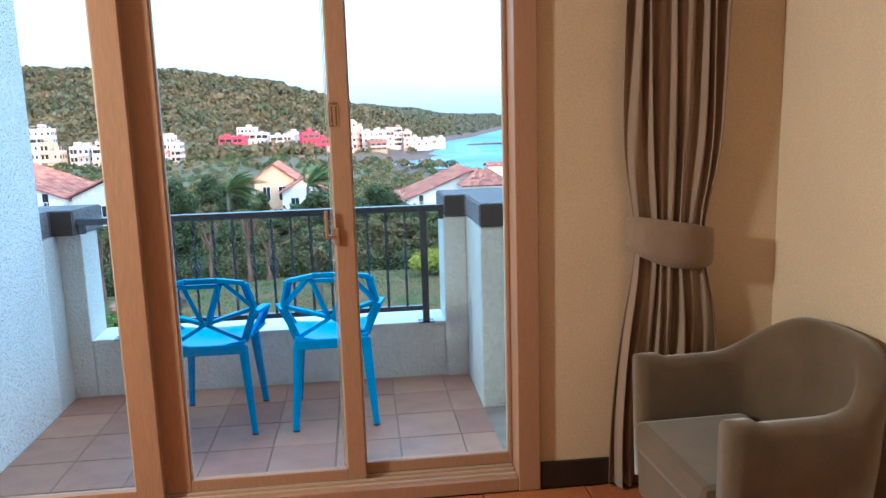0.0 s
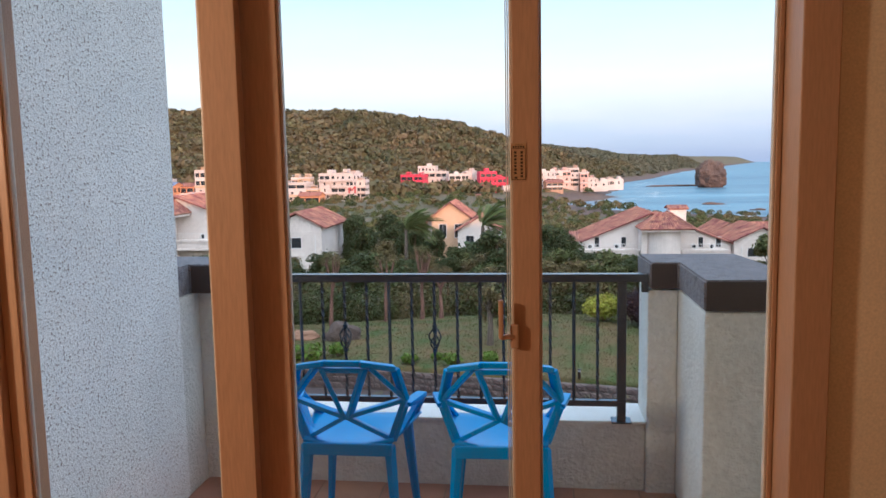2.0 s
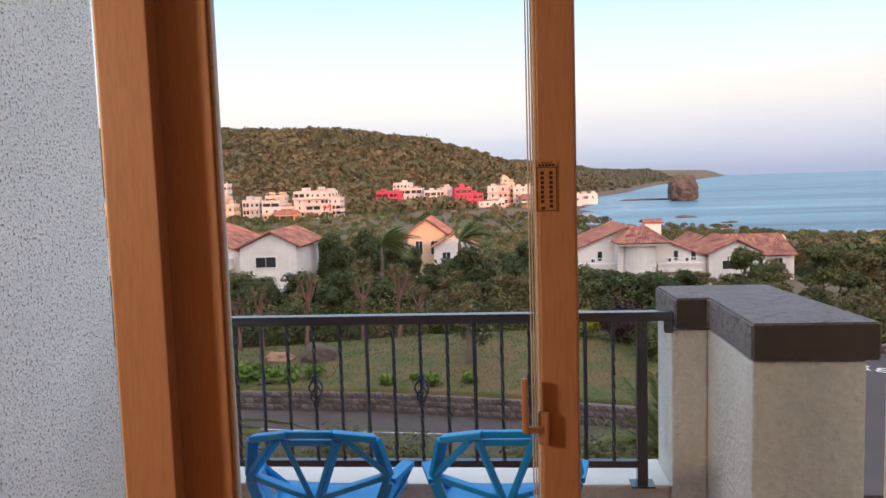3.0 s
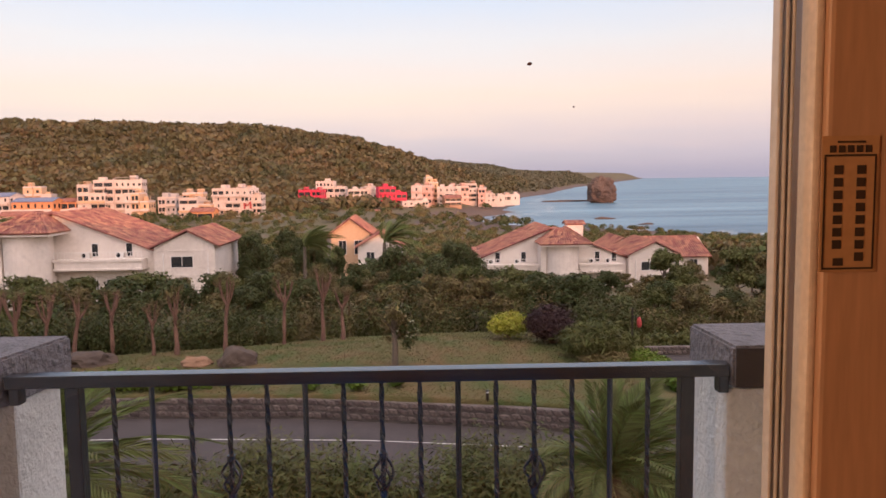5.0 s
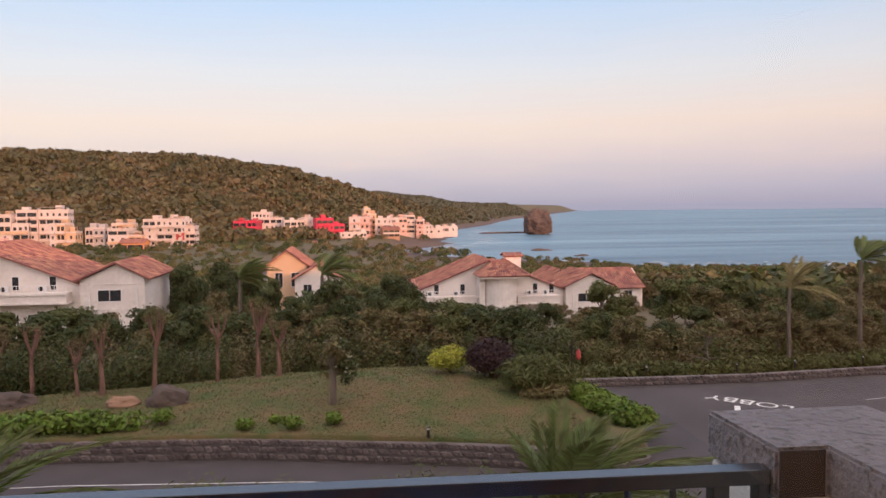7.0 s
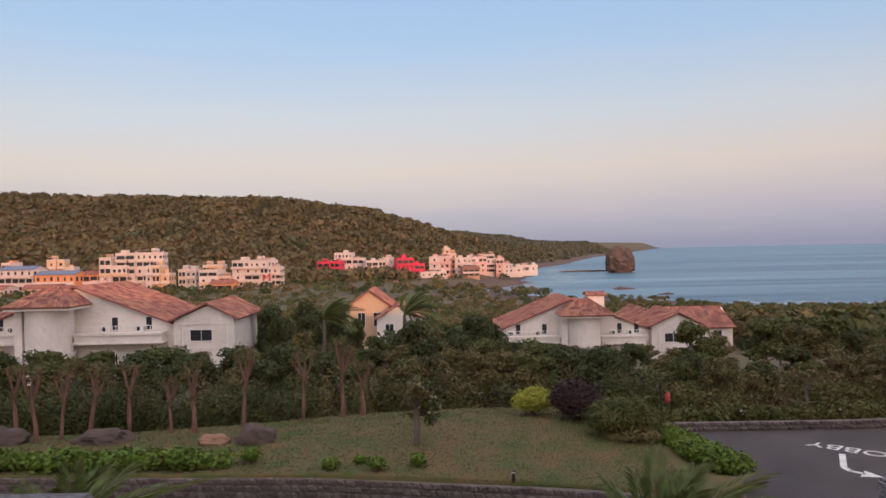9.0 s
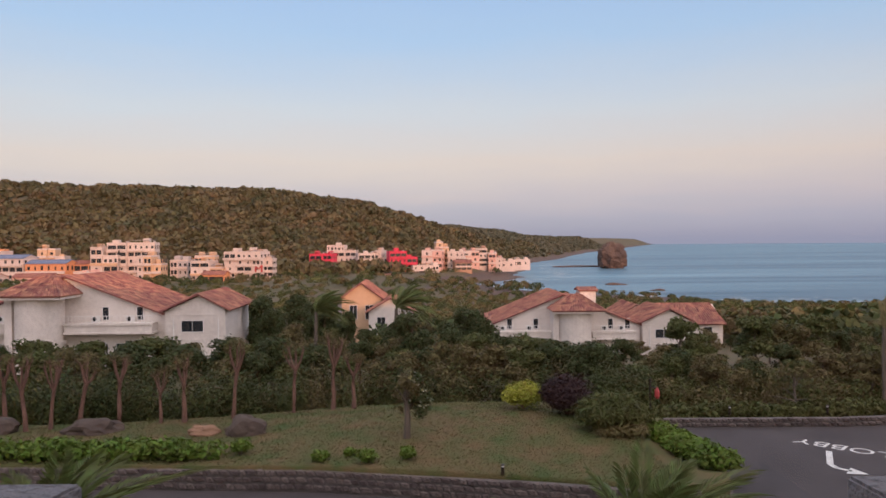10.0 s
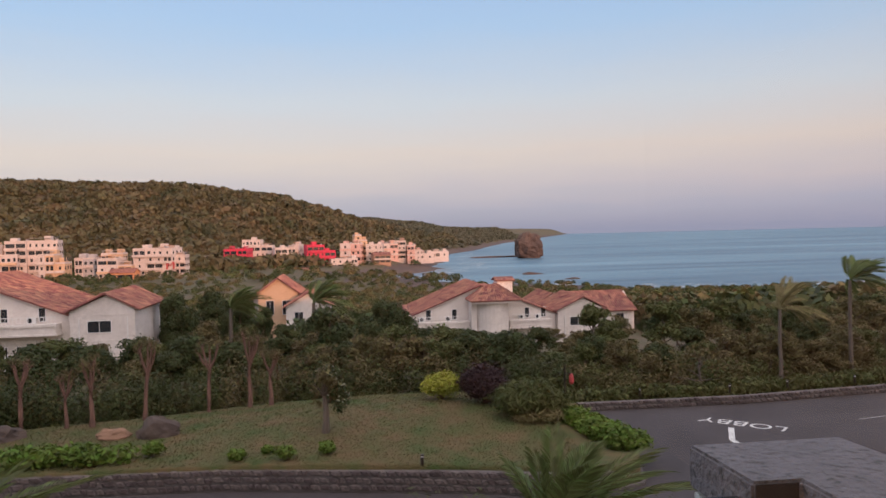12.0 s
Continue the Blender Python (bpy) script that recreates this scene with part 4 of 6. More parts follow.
def broad_tree(name, h, spread, mat, bark, leaves, leaf_size, label, group, trunk=0.12, clear=0.35, gaps=0.4):
    """A broadleaf tree: tapered trunk, limbs, and a ragged crown of clumps."""
    top = empty(name, (0, 0, 0), label=label, category="tree", group=group)
    b = bmesh.new()
    tube(b, [(0, 0, -0.3), (0.05, 0.03, h * 0.3), (-0.05, 0.1, h * 0.6), (0.05, 0, h * 0.85)], [trunk * 1.3, trunk, trunk * 0.7, trunk * 0.25], 7)
    part("trunk", b, bark, top)
    cs, rs = [], []
    for i in range(15):
        a = i * 2.4 + rng.uniform(-0.5, 0.5)
        q = rng.random() ** 0.6
        zz = h * (clear + (1 - clear) * rng.uniform(0.15, 0.92))
        taper = 1 - 0.65 * (zz / h - clear) / (1 - clear)
        c = (math.cos(a) * spread * q * taper, math.sin(a) * spread * q * taper, zz)
        cs.append(c)
        rs.append((spread * rng.uniform(0.22, 0.42), spread * rng.uniform(0.22, 0.42), h * rng.uniform(0.07, 0.14)))
        if i < 8:
            part("limb", tube(bmesh.new(), [(0, 0.03, zz * 0.7), (c[0] * 0.5, c[1] * 0.5, zz * 0.88), c], [trunk * 0.5, trunk * 0.3, trunk * 0.1], 5), bark, top)
    v, f = leaf_cloud(cs, rs, leaves, leaf_size)
    raw("crown", v, f, mat, top)
    return top


ornament = broad_tree("blossom_tree", 3.9, 1.0, "leaf_olive", "bark_grey", 620, 0.13, "small sparse tree with pale blossom on the lawn", "", 0.16, 0.35)
ornament.location = (-1.85, 39.3, lawn_z(-1.85, 39.3))
v, f = leaf_cloud([(0.6, 0, 2.2), (0.9, 0.1, 1.7), (0.5, 0, 3.0), (0.75, 0.2, 1.3)], [0.5, 0.45, 0.45, 0.4], 420, 0.13)
raw("blossom", v, f, "leaf_dark", ornament)
v, f = leaf_cloud([(0.6, 0, 2.3), (0.9, 0.1, 1.8), (0.5, 0, 3.0)], [0.5, 0.5, 0.4], 90, 0.10)
raw("blossom", v, f, "leaf_white", ornament, "pale white blossom")

kinds = [broad_tree("broadleaf_tree", 6.2, 2.7, "leaf_dark", "bark", 3300, 0.18, "dense dark green broadleaf tree behind the lawn", "trees of the hotel garden"),
         broad_tree("broadleaf_tree", 5.4, 2.4, "leaf", "bark_grey", 3200, 0.17, "fresh green broadleaf tree behind the lawn", "trees of the hotel garden"),
         broad_tree("broadleaf_tree", 4.8, 2.6, "leaf_olive", "bark_grey", 2700, 0.16, "olive green wind-bent broadleaf tree", "trees of the hotel garden"),
         broad_tree("broadleaf_tree", 7.5, 2.2, "leaf_dark", "bark", 4200, 0.16, "tall narrow dark green garden tree", "trees of the hotel garden", clear=0.25)]
homes = [(-40, 60), (20, 62), (30, 64), (-2, 58)]
for k, (x, y) in zip(kinds, homes):
    k.location = (x, y, land(x, y))


def in_house(x, y):
    return (-53 < x < -16 and 70 < y < 100) or (2 < x < 50 and 91 < y < 128) or (-19 < x < 0 and 108 < y < 130)


spots = []
rr = random.Random(11)
for row, (y0, y1, step) in enumerate(((53, 55.5, 2.3), (56, 61, 2.6), (61, 68, 3.4), (69, 78, 4.2), (79, 92, 5.0), (93, 110, 6.5))):
    x = -0.62 * y1 - 4
    while x < 0.75 * y1:
        yy = rr.uniform(y0, y1)
        xx = x + rr.uniform(-0.8, 0.8)
        x += step * rr.uniform(0.75, 1.25)
        if not in_house(xx, yy) and not (xx > 12.5 and yy < 51.5):
            spots.append((xx, yy))
for xx, yy in spots:
    z = land(xx, yy)
    a = xx / yy
    if yy < 62:
        topz = (-5.7 if a < 0.2 else -6.7) - (yy - 52) * 0.05 + rr.uniform(-0.7, 0.5)
        if yy < 55 and a < 0.2:
            topz -= 0.2
    else:
        topz = min(1.7 - yy * (0.137 if a < -0.25 or 0.04 < a < 0.33 else 0.115) + rr.uniform(-1.6, 0.9), z + 7.5)
    k = rr.choice(kinds[:3] if a < 0.25 else [kinds[0], kinds[1], kinds[2], kinds[2]])
    s = max(0.35, (topz - z) / {kinds[0]: 6.2, kinds[1]: 5.4, kinds[2]: 4.8, kinds[3]: 7.5}[k])
    t = copy_thing(k, pose(xx, yy, z, 0, 0, rr.uniform(0, 360)))
    t.scale = (min(1.25, s * rr.uniform(0.95, 1.3)), min(1.25, s * rr.uniform(0.95, 1.3)), s)
for xx, yy, topz in ((-15.5, 88, -4.8), (-13.5, 84, -5.6), (3.2, 62, -3.6), (1.5, 70, -5.0), (-19.5, 92, -5.5), (-17, 100, -5.0), (-11, 95, -6.0), (-19.5, 86, -3.3), (-16.2, 90, -3.0), (-22, 97, -3.6),
                     (-13.6, 93, -4.4), (3.6, 65, -3.2), (2.3, 67, -3.3), (-18, 82, -4.4), (0.5, 60, -4.6), (35, 107, -12.2), (38.5, 106, -12.6), (42, 107, -11.6), (45.5, 109, -11.2), (48, 112, -10.5)):
    z = land(xx, yy)
    t = copy_thing(kinds[3], pose(xx, yy, z, 0, 0, rr.uniform(0, 360)))
    s = (topz - z) / 7.5
    t.scale = (s * 0.9, s * 0.9, s)


def understory(name, xs, depth, count, top, mat, size, label, front):
    """Low dense scrub that closes the gaps between the trunks."""
    cs, rs = [], []
    for i in range(count):
        x = rr.uniform(*xs)
        y = front(x) + depth * rr.random()
        h = top * rr.uniform(0.55, 1.0)
        cs.append((x, y, land(x, y) + h * 0.45))
        rs.append((rr.uniform(0.6, 1.3), rr.uniform(0.6, 1.1), h * 0.55))
    v, f = leaf_cloud(cs, rs, len(cs) * 230, size)
    tagged(raw(name, v, f, mat), label, "undergrowth", "", "stuff")


behind_lawn = lambda x: lerp_table(LAWN_BACK, x) + 1.3
behind_wall = lambda x: 50.3 + max(0, x - 30) * 0.11
understory("undergrowth", (-42, 14), 5.5, 210, 4.0, "leaf_dark", 0.12, "dense dark green undergrowth behind the pruned trees", behind_lawn)
understory("undergrowth", (-42, 14), 5.0, 120, 3.6, "leaf", 0.115, "fresh green undergrowth behind the pruned trees", behind_lawn)
understory("undergrowth", (-42, 14), 5.0, 50, 4.3, "leaf_olive", 0.11, "olive green undergrowth behind the pruned trees", behind_lawn)
understory("undergrowth", (13, 64), 11, 230, 2.4, "leaf_olive", 0.12, "tangled olive scrub behind the roadside hedge", behind_wall)
understory("undergrowth", (13, 64), 11, 150, 2.6, "leaf", 0.12, "tangled green scrub behind the roadside hedge", behind_wall)

# buildings of the town: place, ground height, width, depth, height, wall, roof, storeys
TOWN = ((-100, 400, -17, 20, 14, 11.5, "town_white", "flat", 4), (-118, 398, -18, 17, 12, 8.5, "town_cream", "flat", 3), (-92, 402, -16.5, 15, 12, 10.5, "town_white", "flat", 4),
        (-112, 388, -19, 12, 9, 4.0, "town_orange", "tile_roof", 1), (-160, 405, -17, 24, 14, 16, "town_white", "flat", 5), (-172, 400, -18, 14, 12, 15, "town_cream", "flat", 4),
        (-148, 398, -18, 12, 12, 11, "town_cream", "flat", 3), (-185, 402, -18, 16, 12, 8, "town_orange", "tile_roof", 2), (-200, 395, -18, 22, 12, 8.5, "town_orange", "town_blue_roof", 2),
        (-222, 398, -17, 20, 12, 10, "town_white", "town_blue_roof", 3), (-245, 400, -17, 20, 14, 9, "town_pink", "flat", 3), (-262, 395, -17, 18, 14, 9, "town_orange", "tile_roof", 2),
        (-212, 425, -14, 14, 12, 11, "town_cream", "flat", 3), (-238, 425, -14, 14, 12, 10, "town_orange", "flat", 3), (-225, 370, -20, 26, 12, 5, "town_white", "tile_roof", 2),
        (-195, 372, -20, 18, 10, 5, "town_pink", "tile_roof", 2), (-170, 380, -20, 16, 10, 6, "town_pink", "flat", 2), (-60, 408, -14.5, 12, 12, 11, "town_red", "flat", 3),
        (-50, 420, -13, 16, 12, 14.5, "town_white", "flat", 4), (-44, 398, -16, 13, 10, 7, "town_brown", "tile_roof", 2), (-55, 392, -17, 14, 10, 5, "town_cream", "tile_roof", 2),
        (-34, 408, -14, 11, 12, 10.5, "town_white", "flat", 3), (-27, 412, -13, 8, 12, 11, "town_white", "flat", 3), (-15, 402, -13, 15, 12, 10.5, "town_red", "flat", 3),
        (0, 408, -13, 11, 12, 11, "town_pink", "flat", 3), (6, 416, -13, 7, 9, 16, "town_cream", "flat", 5), (13, 412, -13, 9, 10, 10, "town_white", "flat", 3), (-3, 396, -15.5, 14, 9, 5, "town_white", "flat", 2),
        (22, 425, -13, 10, 10, 10, "town_pink", "flat", 3), (31, 432, -13, 13, 10, 11.5, "town_brown", "flat", 4), (17, 404, -14, 9, 8, 5, "town_brown", "tile_roof", 2), (36, 428, -13.5, 8, 8, 9, "town_pink", "flat", 3),
        (53, 450, -13.5, 12, 7, 4, "town_white", "flat", 1), (45, 446, -14, 9, 7, 3.5, "town_white", "flat", 1), (-26, 360, -18.5, 22, 9, 4, "town_brown", "tile_roof", 1), (-66, 395, -17, 9, 9, 5, "town_cream", "flat", 2),
        (-138, 415, -16, 10, 9, 7, "town_grey", "flat", 2), (-125, 418, -15, 11, 9, 8, "town_cream", "flat", 2), (-78, 410, -15, 9, 9, 6, "town_grey", "flat", 2), (-180, 430, -12, 16, 10, 9, "town_white", "flat", 3))

# belt of trees down to the shore, and the wooded hill
def forest(name, places, leaves, mat, label):
    # clumps of leaves
    cs = np.array([(x, y, z + h * 0.5) for x, y, z, h, w in places])
    rs = np.array([(w, w, h * 0.55) for x, y, z, h, w in places])
    sizes = rs[:, 0]
    order = np.repeat(np.arange(len(cs)), leaves)
    d = rng.normal(size=(len(order), 3))
    d /= np.linalg.norm(d, axis=1)[:, None]
    d[:, 2] = np.abs(d[:, 2]) * 1.1 - 0.25
    p = cs[order] + d * rs[order] * (0.75 + 0.35 * rng.random(len(order)))[:, None]
    nrm = d + rng.normal(size=d.shape) * 0.45
    t = np.cross(nrm, rng.normal(size=d.shape))
    t /= np.linalg.norm(t, axis=1)[:, None]
    s = np.cross(nrm, t)
    s /= np.linalg.norm(s, axis=1)[:, None]
    L = (sizes[order] * (0.17 + 0.2 * rng.random(len(order))) * math.sqrt(40 / leaves))[:, None]
    v = np.stack([p - t * L, p + s * L * 0.7, p + t * L, p - s * L * 0.7], 1).reshape(-1, 3)
    return tagged(raw(name, v, np.arange(len(v)).reshape(-1, 4), mat), label, "woodland", "", "stuff")


belt = {"leaf_dark": [], "leaf_olive": [], "leaf": []}
tries = 0
while sum(len(q) for q in belt.values()) < 2800 and tries < 40000:
    tries += 1
    y = 105 + 470 * rr.random() ** 1.3
    x = rr.uniform(-0.64, 0.86) * y
    z = land(x, y)
    if z < -22.3 or in_house(x, y):
        continue
    a = x / y
    if y > 360 and a < 0.13 and rr.random() < 0.45:
        continue
    room = 1.65 - y * (0.105 if a < 0.1 else 0.094) - z
    if any(abs(x - q[0] * (1.3 if q[0] > -80 else 1)) < q[3] * 0.8 and -8 < y - q[1] * (1.3 if q[0] > -80 else 1) < 16 for q in TOWN):
        continue
    h = min(rr.uniform(3.5, 7.5), max(2.4, room + rr.uniform(-1, 1)) if y < 330 else rr.uniform(2.5, 5))
    belt[rr.choice(list(belt))].append((x, y, z - 0.3, h, h * rr.uniform(0.45, 0.8)))
forest("woodland", belt["leaf_dark"], 84, "leaf_dark", "dark green windswept trees down to the shore")
forest("woodland", belt["leaf_olive"], 84, "leaf_olive", "olive green windswept scrub down to the shore")
forest("woodland", belt["leaf"], 84, "leaf", "green trees among the houses down to the shore")
hill = []
tries = 0
while len(hill) < 10500 and tries < 60000:
    tries += 1
    y = 455 + 850 * rr.random() ** 1.1
    x = rr.uniform(-0.68, 0.14) * y
    z = land(x, y)
    if z < -19 or any(abs(x - q[0] * 1.3) < q[3] * 0.9 and -14 < y - q[1] * 1.3 < 22 for q in TOWN if q[0] > -80) or (noise.noise(Vector((x / 60, y / 60, 9))) > 0.55 and rr.random() < 0.6):
        continue
    h = rr.uniform(3.0, 7) if rr.random() < 0.7 else rr.uniform(7, 10)
    hill.append((x, y, z - 1, h, h * rr.uniform(0.5, 0.9)))
for i in range(2600):
    y = rr.uniform(590, 1150)
    x = rr.uniform(-0.13, 0.11) * y
    z = land(x, y)
    if z > -19:
        h = rr.uniform(2.5, 5)
        hill.append((x, y, z - 0.8, h, h * rr.uniform(0.7, 1.1)))
forest("woodland", hill[::2], 30, "wood_far", "olive brown wooded hillside above the town")
forest("woodland", hill[1::2], 30, "wood_green", "olive green wooded hillside above the town")
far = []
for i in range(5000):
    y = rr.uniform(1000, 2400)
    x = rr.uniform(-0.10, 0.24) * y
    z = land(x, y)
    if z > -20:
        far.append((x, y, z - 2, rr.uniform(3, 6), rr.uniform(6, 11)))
forest("woodland", far, 18, "wood_hazed", "distant wooded headland beyond the bay, greyed in colour for haze")

# clipped feathery shrubs below the balcony
cs, rs = [], []
for i in range(90):
    x, y = rr.uniform(-11, 9), rr.uniform(18.5, 22)
    h = 4.15 * rr.uniform(0.88, 1.02)
    cs.append((x, y, -10 + h - 1.1))
    rs.append((rr.uniform(0.7, 1.2), rr.uniform(0.7, 1.1), 1.1))
v, f = leaf_cloud(cs, rs, 42000, 0.05, up=1.0, long=5)
tagged(raw("shrubbery", v, f, "leaf"), "feathery green shrubbery below the balcony", "shrubbery", "", "stuff")
# larger leaves in the darker leaf colour fill the inside and lower part
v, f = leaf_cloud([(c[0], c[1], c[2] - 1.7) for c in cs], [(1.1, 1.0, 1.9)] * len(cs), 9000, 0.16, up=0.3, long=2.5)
tagged(raw("shrubbery", v, f, "leaf_dark"), "darker coloured inner leaves of the shrubbery below the balcony", "shrubbery", "", "stuff")


# ---- palms ----
def frond(length, droop, leaflet, n, dry_share, wind=0.0):
    """One feather leaf along +x: verts and faces of the rib and its leaflets."""
    vs, fs = [], []
    P = []
    for k in range(n + 1):
        s = k / n
        P.append(Vector((length * s * (1 - 0.18 * droop * s), wind * s * s * length, length * (0.38 * s - droop * s * s))))
    for k in range(n):
        a, b_ = P[k], P[k + 1]
        w = 0.022 * (1 - k / n) + 0.005
        j = len(vs)
        vs += [a + Vector((0, w, 0)), b_ + Vector((0, w * 0.9, 0)), b_ + Vector((0, 0, w)), a + Vector((0, 0, w)), a - Vector((0, w, 0)), b_ - Vector((0, w * 0.9, 0))]
        fs += [(j, j + 1, j + 2, j + 3), (j + 3, j + 2, j + 5, j + 4)]
        if k < 2:
            continue
        d = (b_ - a).normalized()
        ll = leaflet * (0.55 + 0.9 * math.sin(math.pi * min(1, (k + 1) / n * 0.92)))
        for side in (-1, 1):
            tip = a + d * ll * 0.75 + Vector((0, side * ll * 0.62, -ll * 0.12 + rr.uniform(-0.05, 0.10) * ll)) + Vector((0, wind * ll, 0))
            mid = (a + tip) / 2 + Vector((0, 0, 0.05 * ll))
            wd = d * ll * 0.085
            j = len(vs)
            vs += [a, mid + wd, tip, mid - wd]
            fs.append((j, j + 1, j + 2, j + 3))
    return vs, fs


def palm(name, loc, trunk_h, length, leaflet, fronds, label, n=34, droop=0.62, wind=None, trunk_r=0.2, mats=("palm", "palm_dry"), group="", blow=0.0):
    top = empty(name, loc, label=label, category="palm", group=group)
    pts = [(0.02 * math.sin(k), 0.05 * k / 6, trunk_h * k / 8) for k in range(9)]
    b = tube(bmesh.new(), pts, [trunk_r * (1.2 - 0.05 * k + 0.08 * (k % 2)) for k in range(9)], 10)
    part("trunk", b, "bark" if wind is None else "bark_grey", top)
    for i in range(fronds):
        u = i / fronds
        az = i * 2.399963
        lift = 75 - 95 * u ** 0.8
        L = length * rr.uniform(0.85, 1.1) * (0.75 + 0.35 * min(1, u * 3))
        vs, fs = frond(L, droop * (0.5 + 0.6 * u), leaflet, n, 0)
        m = pose(0, 0, trunk_h, 0, 0, math.degrees(az)) @ pose(0, 0, 0, rr.uniform(-15, 15), -lift, 0)
        if wind is not None:
            az2 = wind + rr.uniform(-70, 70)
            m = pose(0, 0, trunk_h, 0, 0, az2) @ pose(0, 0, 0, rr.uniform(-35, 35), -(60 - 75 * u), 0)
        vs = [m @ v for v in vs]
        for v in vs:
            v.x += blow * (v - Vector((0, 0, trunk_h))).length_squared
        raw("frond", vs, fs, mats[1] if (u > 0.8 and i % 2 == 0) else mats[0], top)
    return top


palm("date_palm", (3.45, 14, -10.1), 5.6, 2.6, 0.42, 34, "young date palm with arching green fronds below the balcony", group="palms below the balcony", blow=0.13)
palm("date_palm", (-7.6, 14, -10.1), 5.9, 2.5, 0.42, 26, "young date palm with a red-brown trunk below the balcony", group="palms below the balcony", blow=0.13)
palm("coconut_palm", (30.2, 50.8, -10.1), 5.6, 3.3, 0.6, 15, "wind-blown palm with dry drooping fronds behind the road", 22, 0.7, 20, 0.12, ("palm_dry", "palm_dry"), "wind-blown palms", 0.1)
palm("coconut_palm", (36.5, 52, -10.1), 7.4, 2.7, 0.6, 20, "tall wind-blown palm with green fronds behind the road", 22, 0.7, 10, 0.13, group="wind-blown palms", blow=0.08)
palm("coconut_palm", (47.5, 53, -10.1), 6.8, 2.7, 0.6, 20, "tall wind-blown palm with green fronds behind the road", 22, 0.7, 10, 0.13, group="wind-blown palms", blow=0.08)
palm("coconut_palm", (-3.6, 66, -12), 7.8, 2.9, 0.7, 18, "wind-blown palm rising from the garden trees", 22, 0.7, 30, 0.17, group="wind-blown palms", blow=0.08)
palm("coconut_palm", (-11.5, 72, -12), 7.0, 2.9, 0.7, 18, "wind-blown palm rising from the garden trees", 22, 0.7, 20, 0.17, group="wind-blown palms", blow=0.08)
bare = broad_tree("bare_tree", 3.4, 2.1, "leaf_olive", "bark_grey", 220, 0.16, "thin half-bare tree with forking pale limbs", "", 0.10, 0.3)
bare.location = (23.4, 49.4, -10.1)


# ---- villas ----
def tile_slab(bm, a, b_, c, d, t=0.16, step=0.0):
    """A sloped roof slab between four corners (eave a-b, ridge d-c), with ribs of tile running up it."""
    a, b_, c, d = (Vector(p) for p in (a, b_, c, d))
    nrm = (b_ - a).cross(d - a).normalized()
    if nrm.z < 0:
        nrm = -nrm
    lo = [bm.verts.new(p - nrm * t) for p in (a, b_, c, d)]
    hi = [bm.verts.new(p) for p in (a, b_, c, d)]
    bm.faces.new(hi)
    bm.faces.new(list(reversed(lo)))
    for i in range(4):
        bm.faces.new((lo[i], lo[(i + 1) % 4], hi[(i + 1) % 4], hi[i]))
    n = max(2, int((b_ - a).length / 0.36))
    rows = max(2, int((d - a).length / 0.6))
    for i in range(n):
        u = (i + 0.5) / n
        p, q = a.lerp(b_, u), d.lerp(c, u)
        s = (b_ - a).normalized() * 0.13
        for r in range(rows):
            f, g = p.lerp(q, r / rows), p.lerp(q, (r + 1.08) / rows)
            h0, h1 = nrm * 0.12, nrm * 0.07
            vv = [bm.verts.new(x) for x in (f - s, f + h0, f + s, g - s * 0.85, g + h1, g + s * 0.85)]
            bm.faces.new((vv[0], vv[1], vv[4], vv[3]))
            bm.faces.new((vv[1], vv[2], vv[5], vv[4]))
            bm.faces.new((vv[0], vv[2], vv[1]))


def window(parent, x0, x1, z0, z1, y, mullions=1):
    w = part("window", bx(x0 - 0.06, x1 + 0.06, y - 0.05, y - 0.005, z0 - 0.06, z0, bevel=0.01), "white_metal", parent)
    b = bmesh.new()
    box(b, x0 - 0.06, x1 + 0.06, y - 0.05, y - 0.005, z1, z1 + 0.06)
    box(b, x0 - 0.06, x0, y - 0.05, y - 0.005, z0, z1)
    box(b, x1, x1 + 0.06, y - 0.05, y - 0.005, z0, z1)
    for i in range(mullions):
        xm = x0 + (x1 - x0) * (i + 1) / (mullions + 1)
        box(b, xm - 0.025, xm + 0.025, y - 0.045, y - 0.02, z0, z1)
    part("frame", b, "white_metal", w)
    part("pane", bx(x0, x1, y - 0.018, y - 0.006, z0, z1), "window_dark", w)


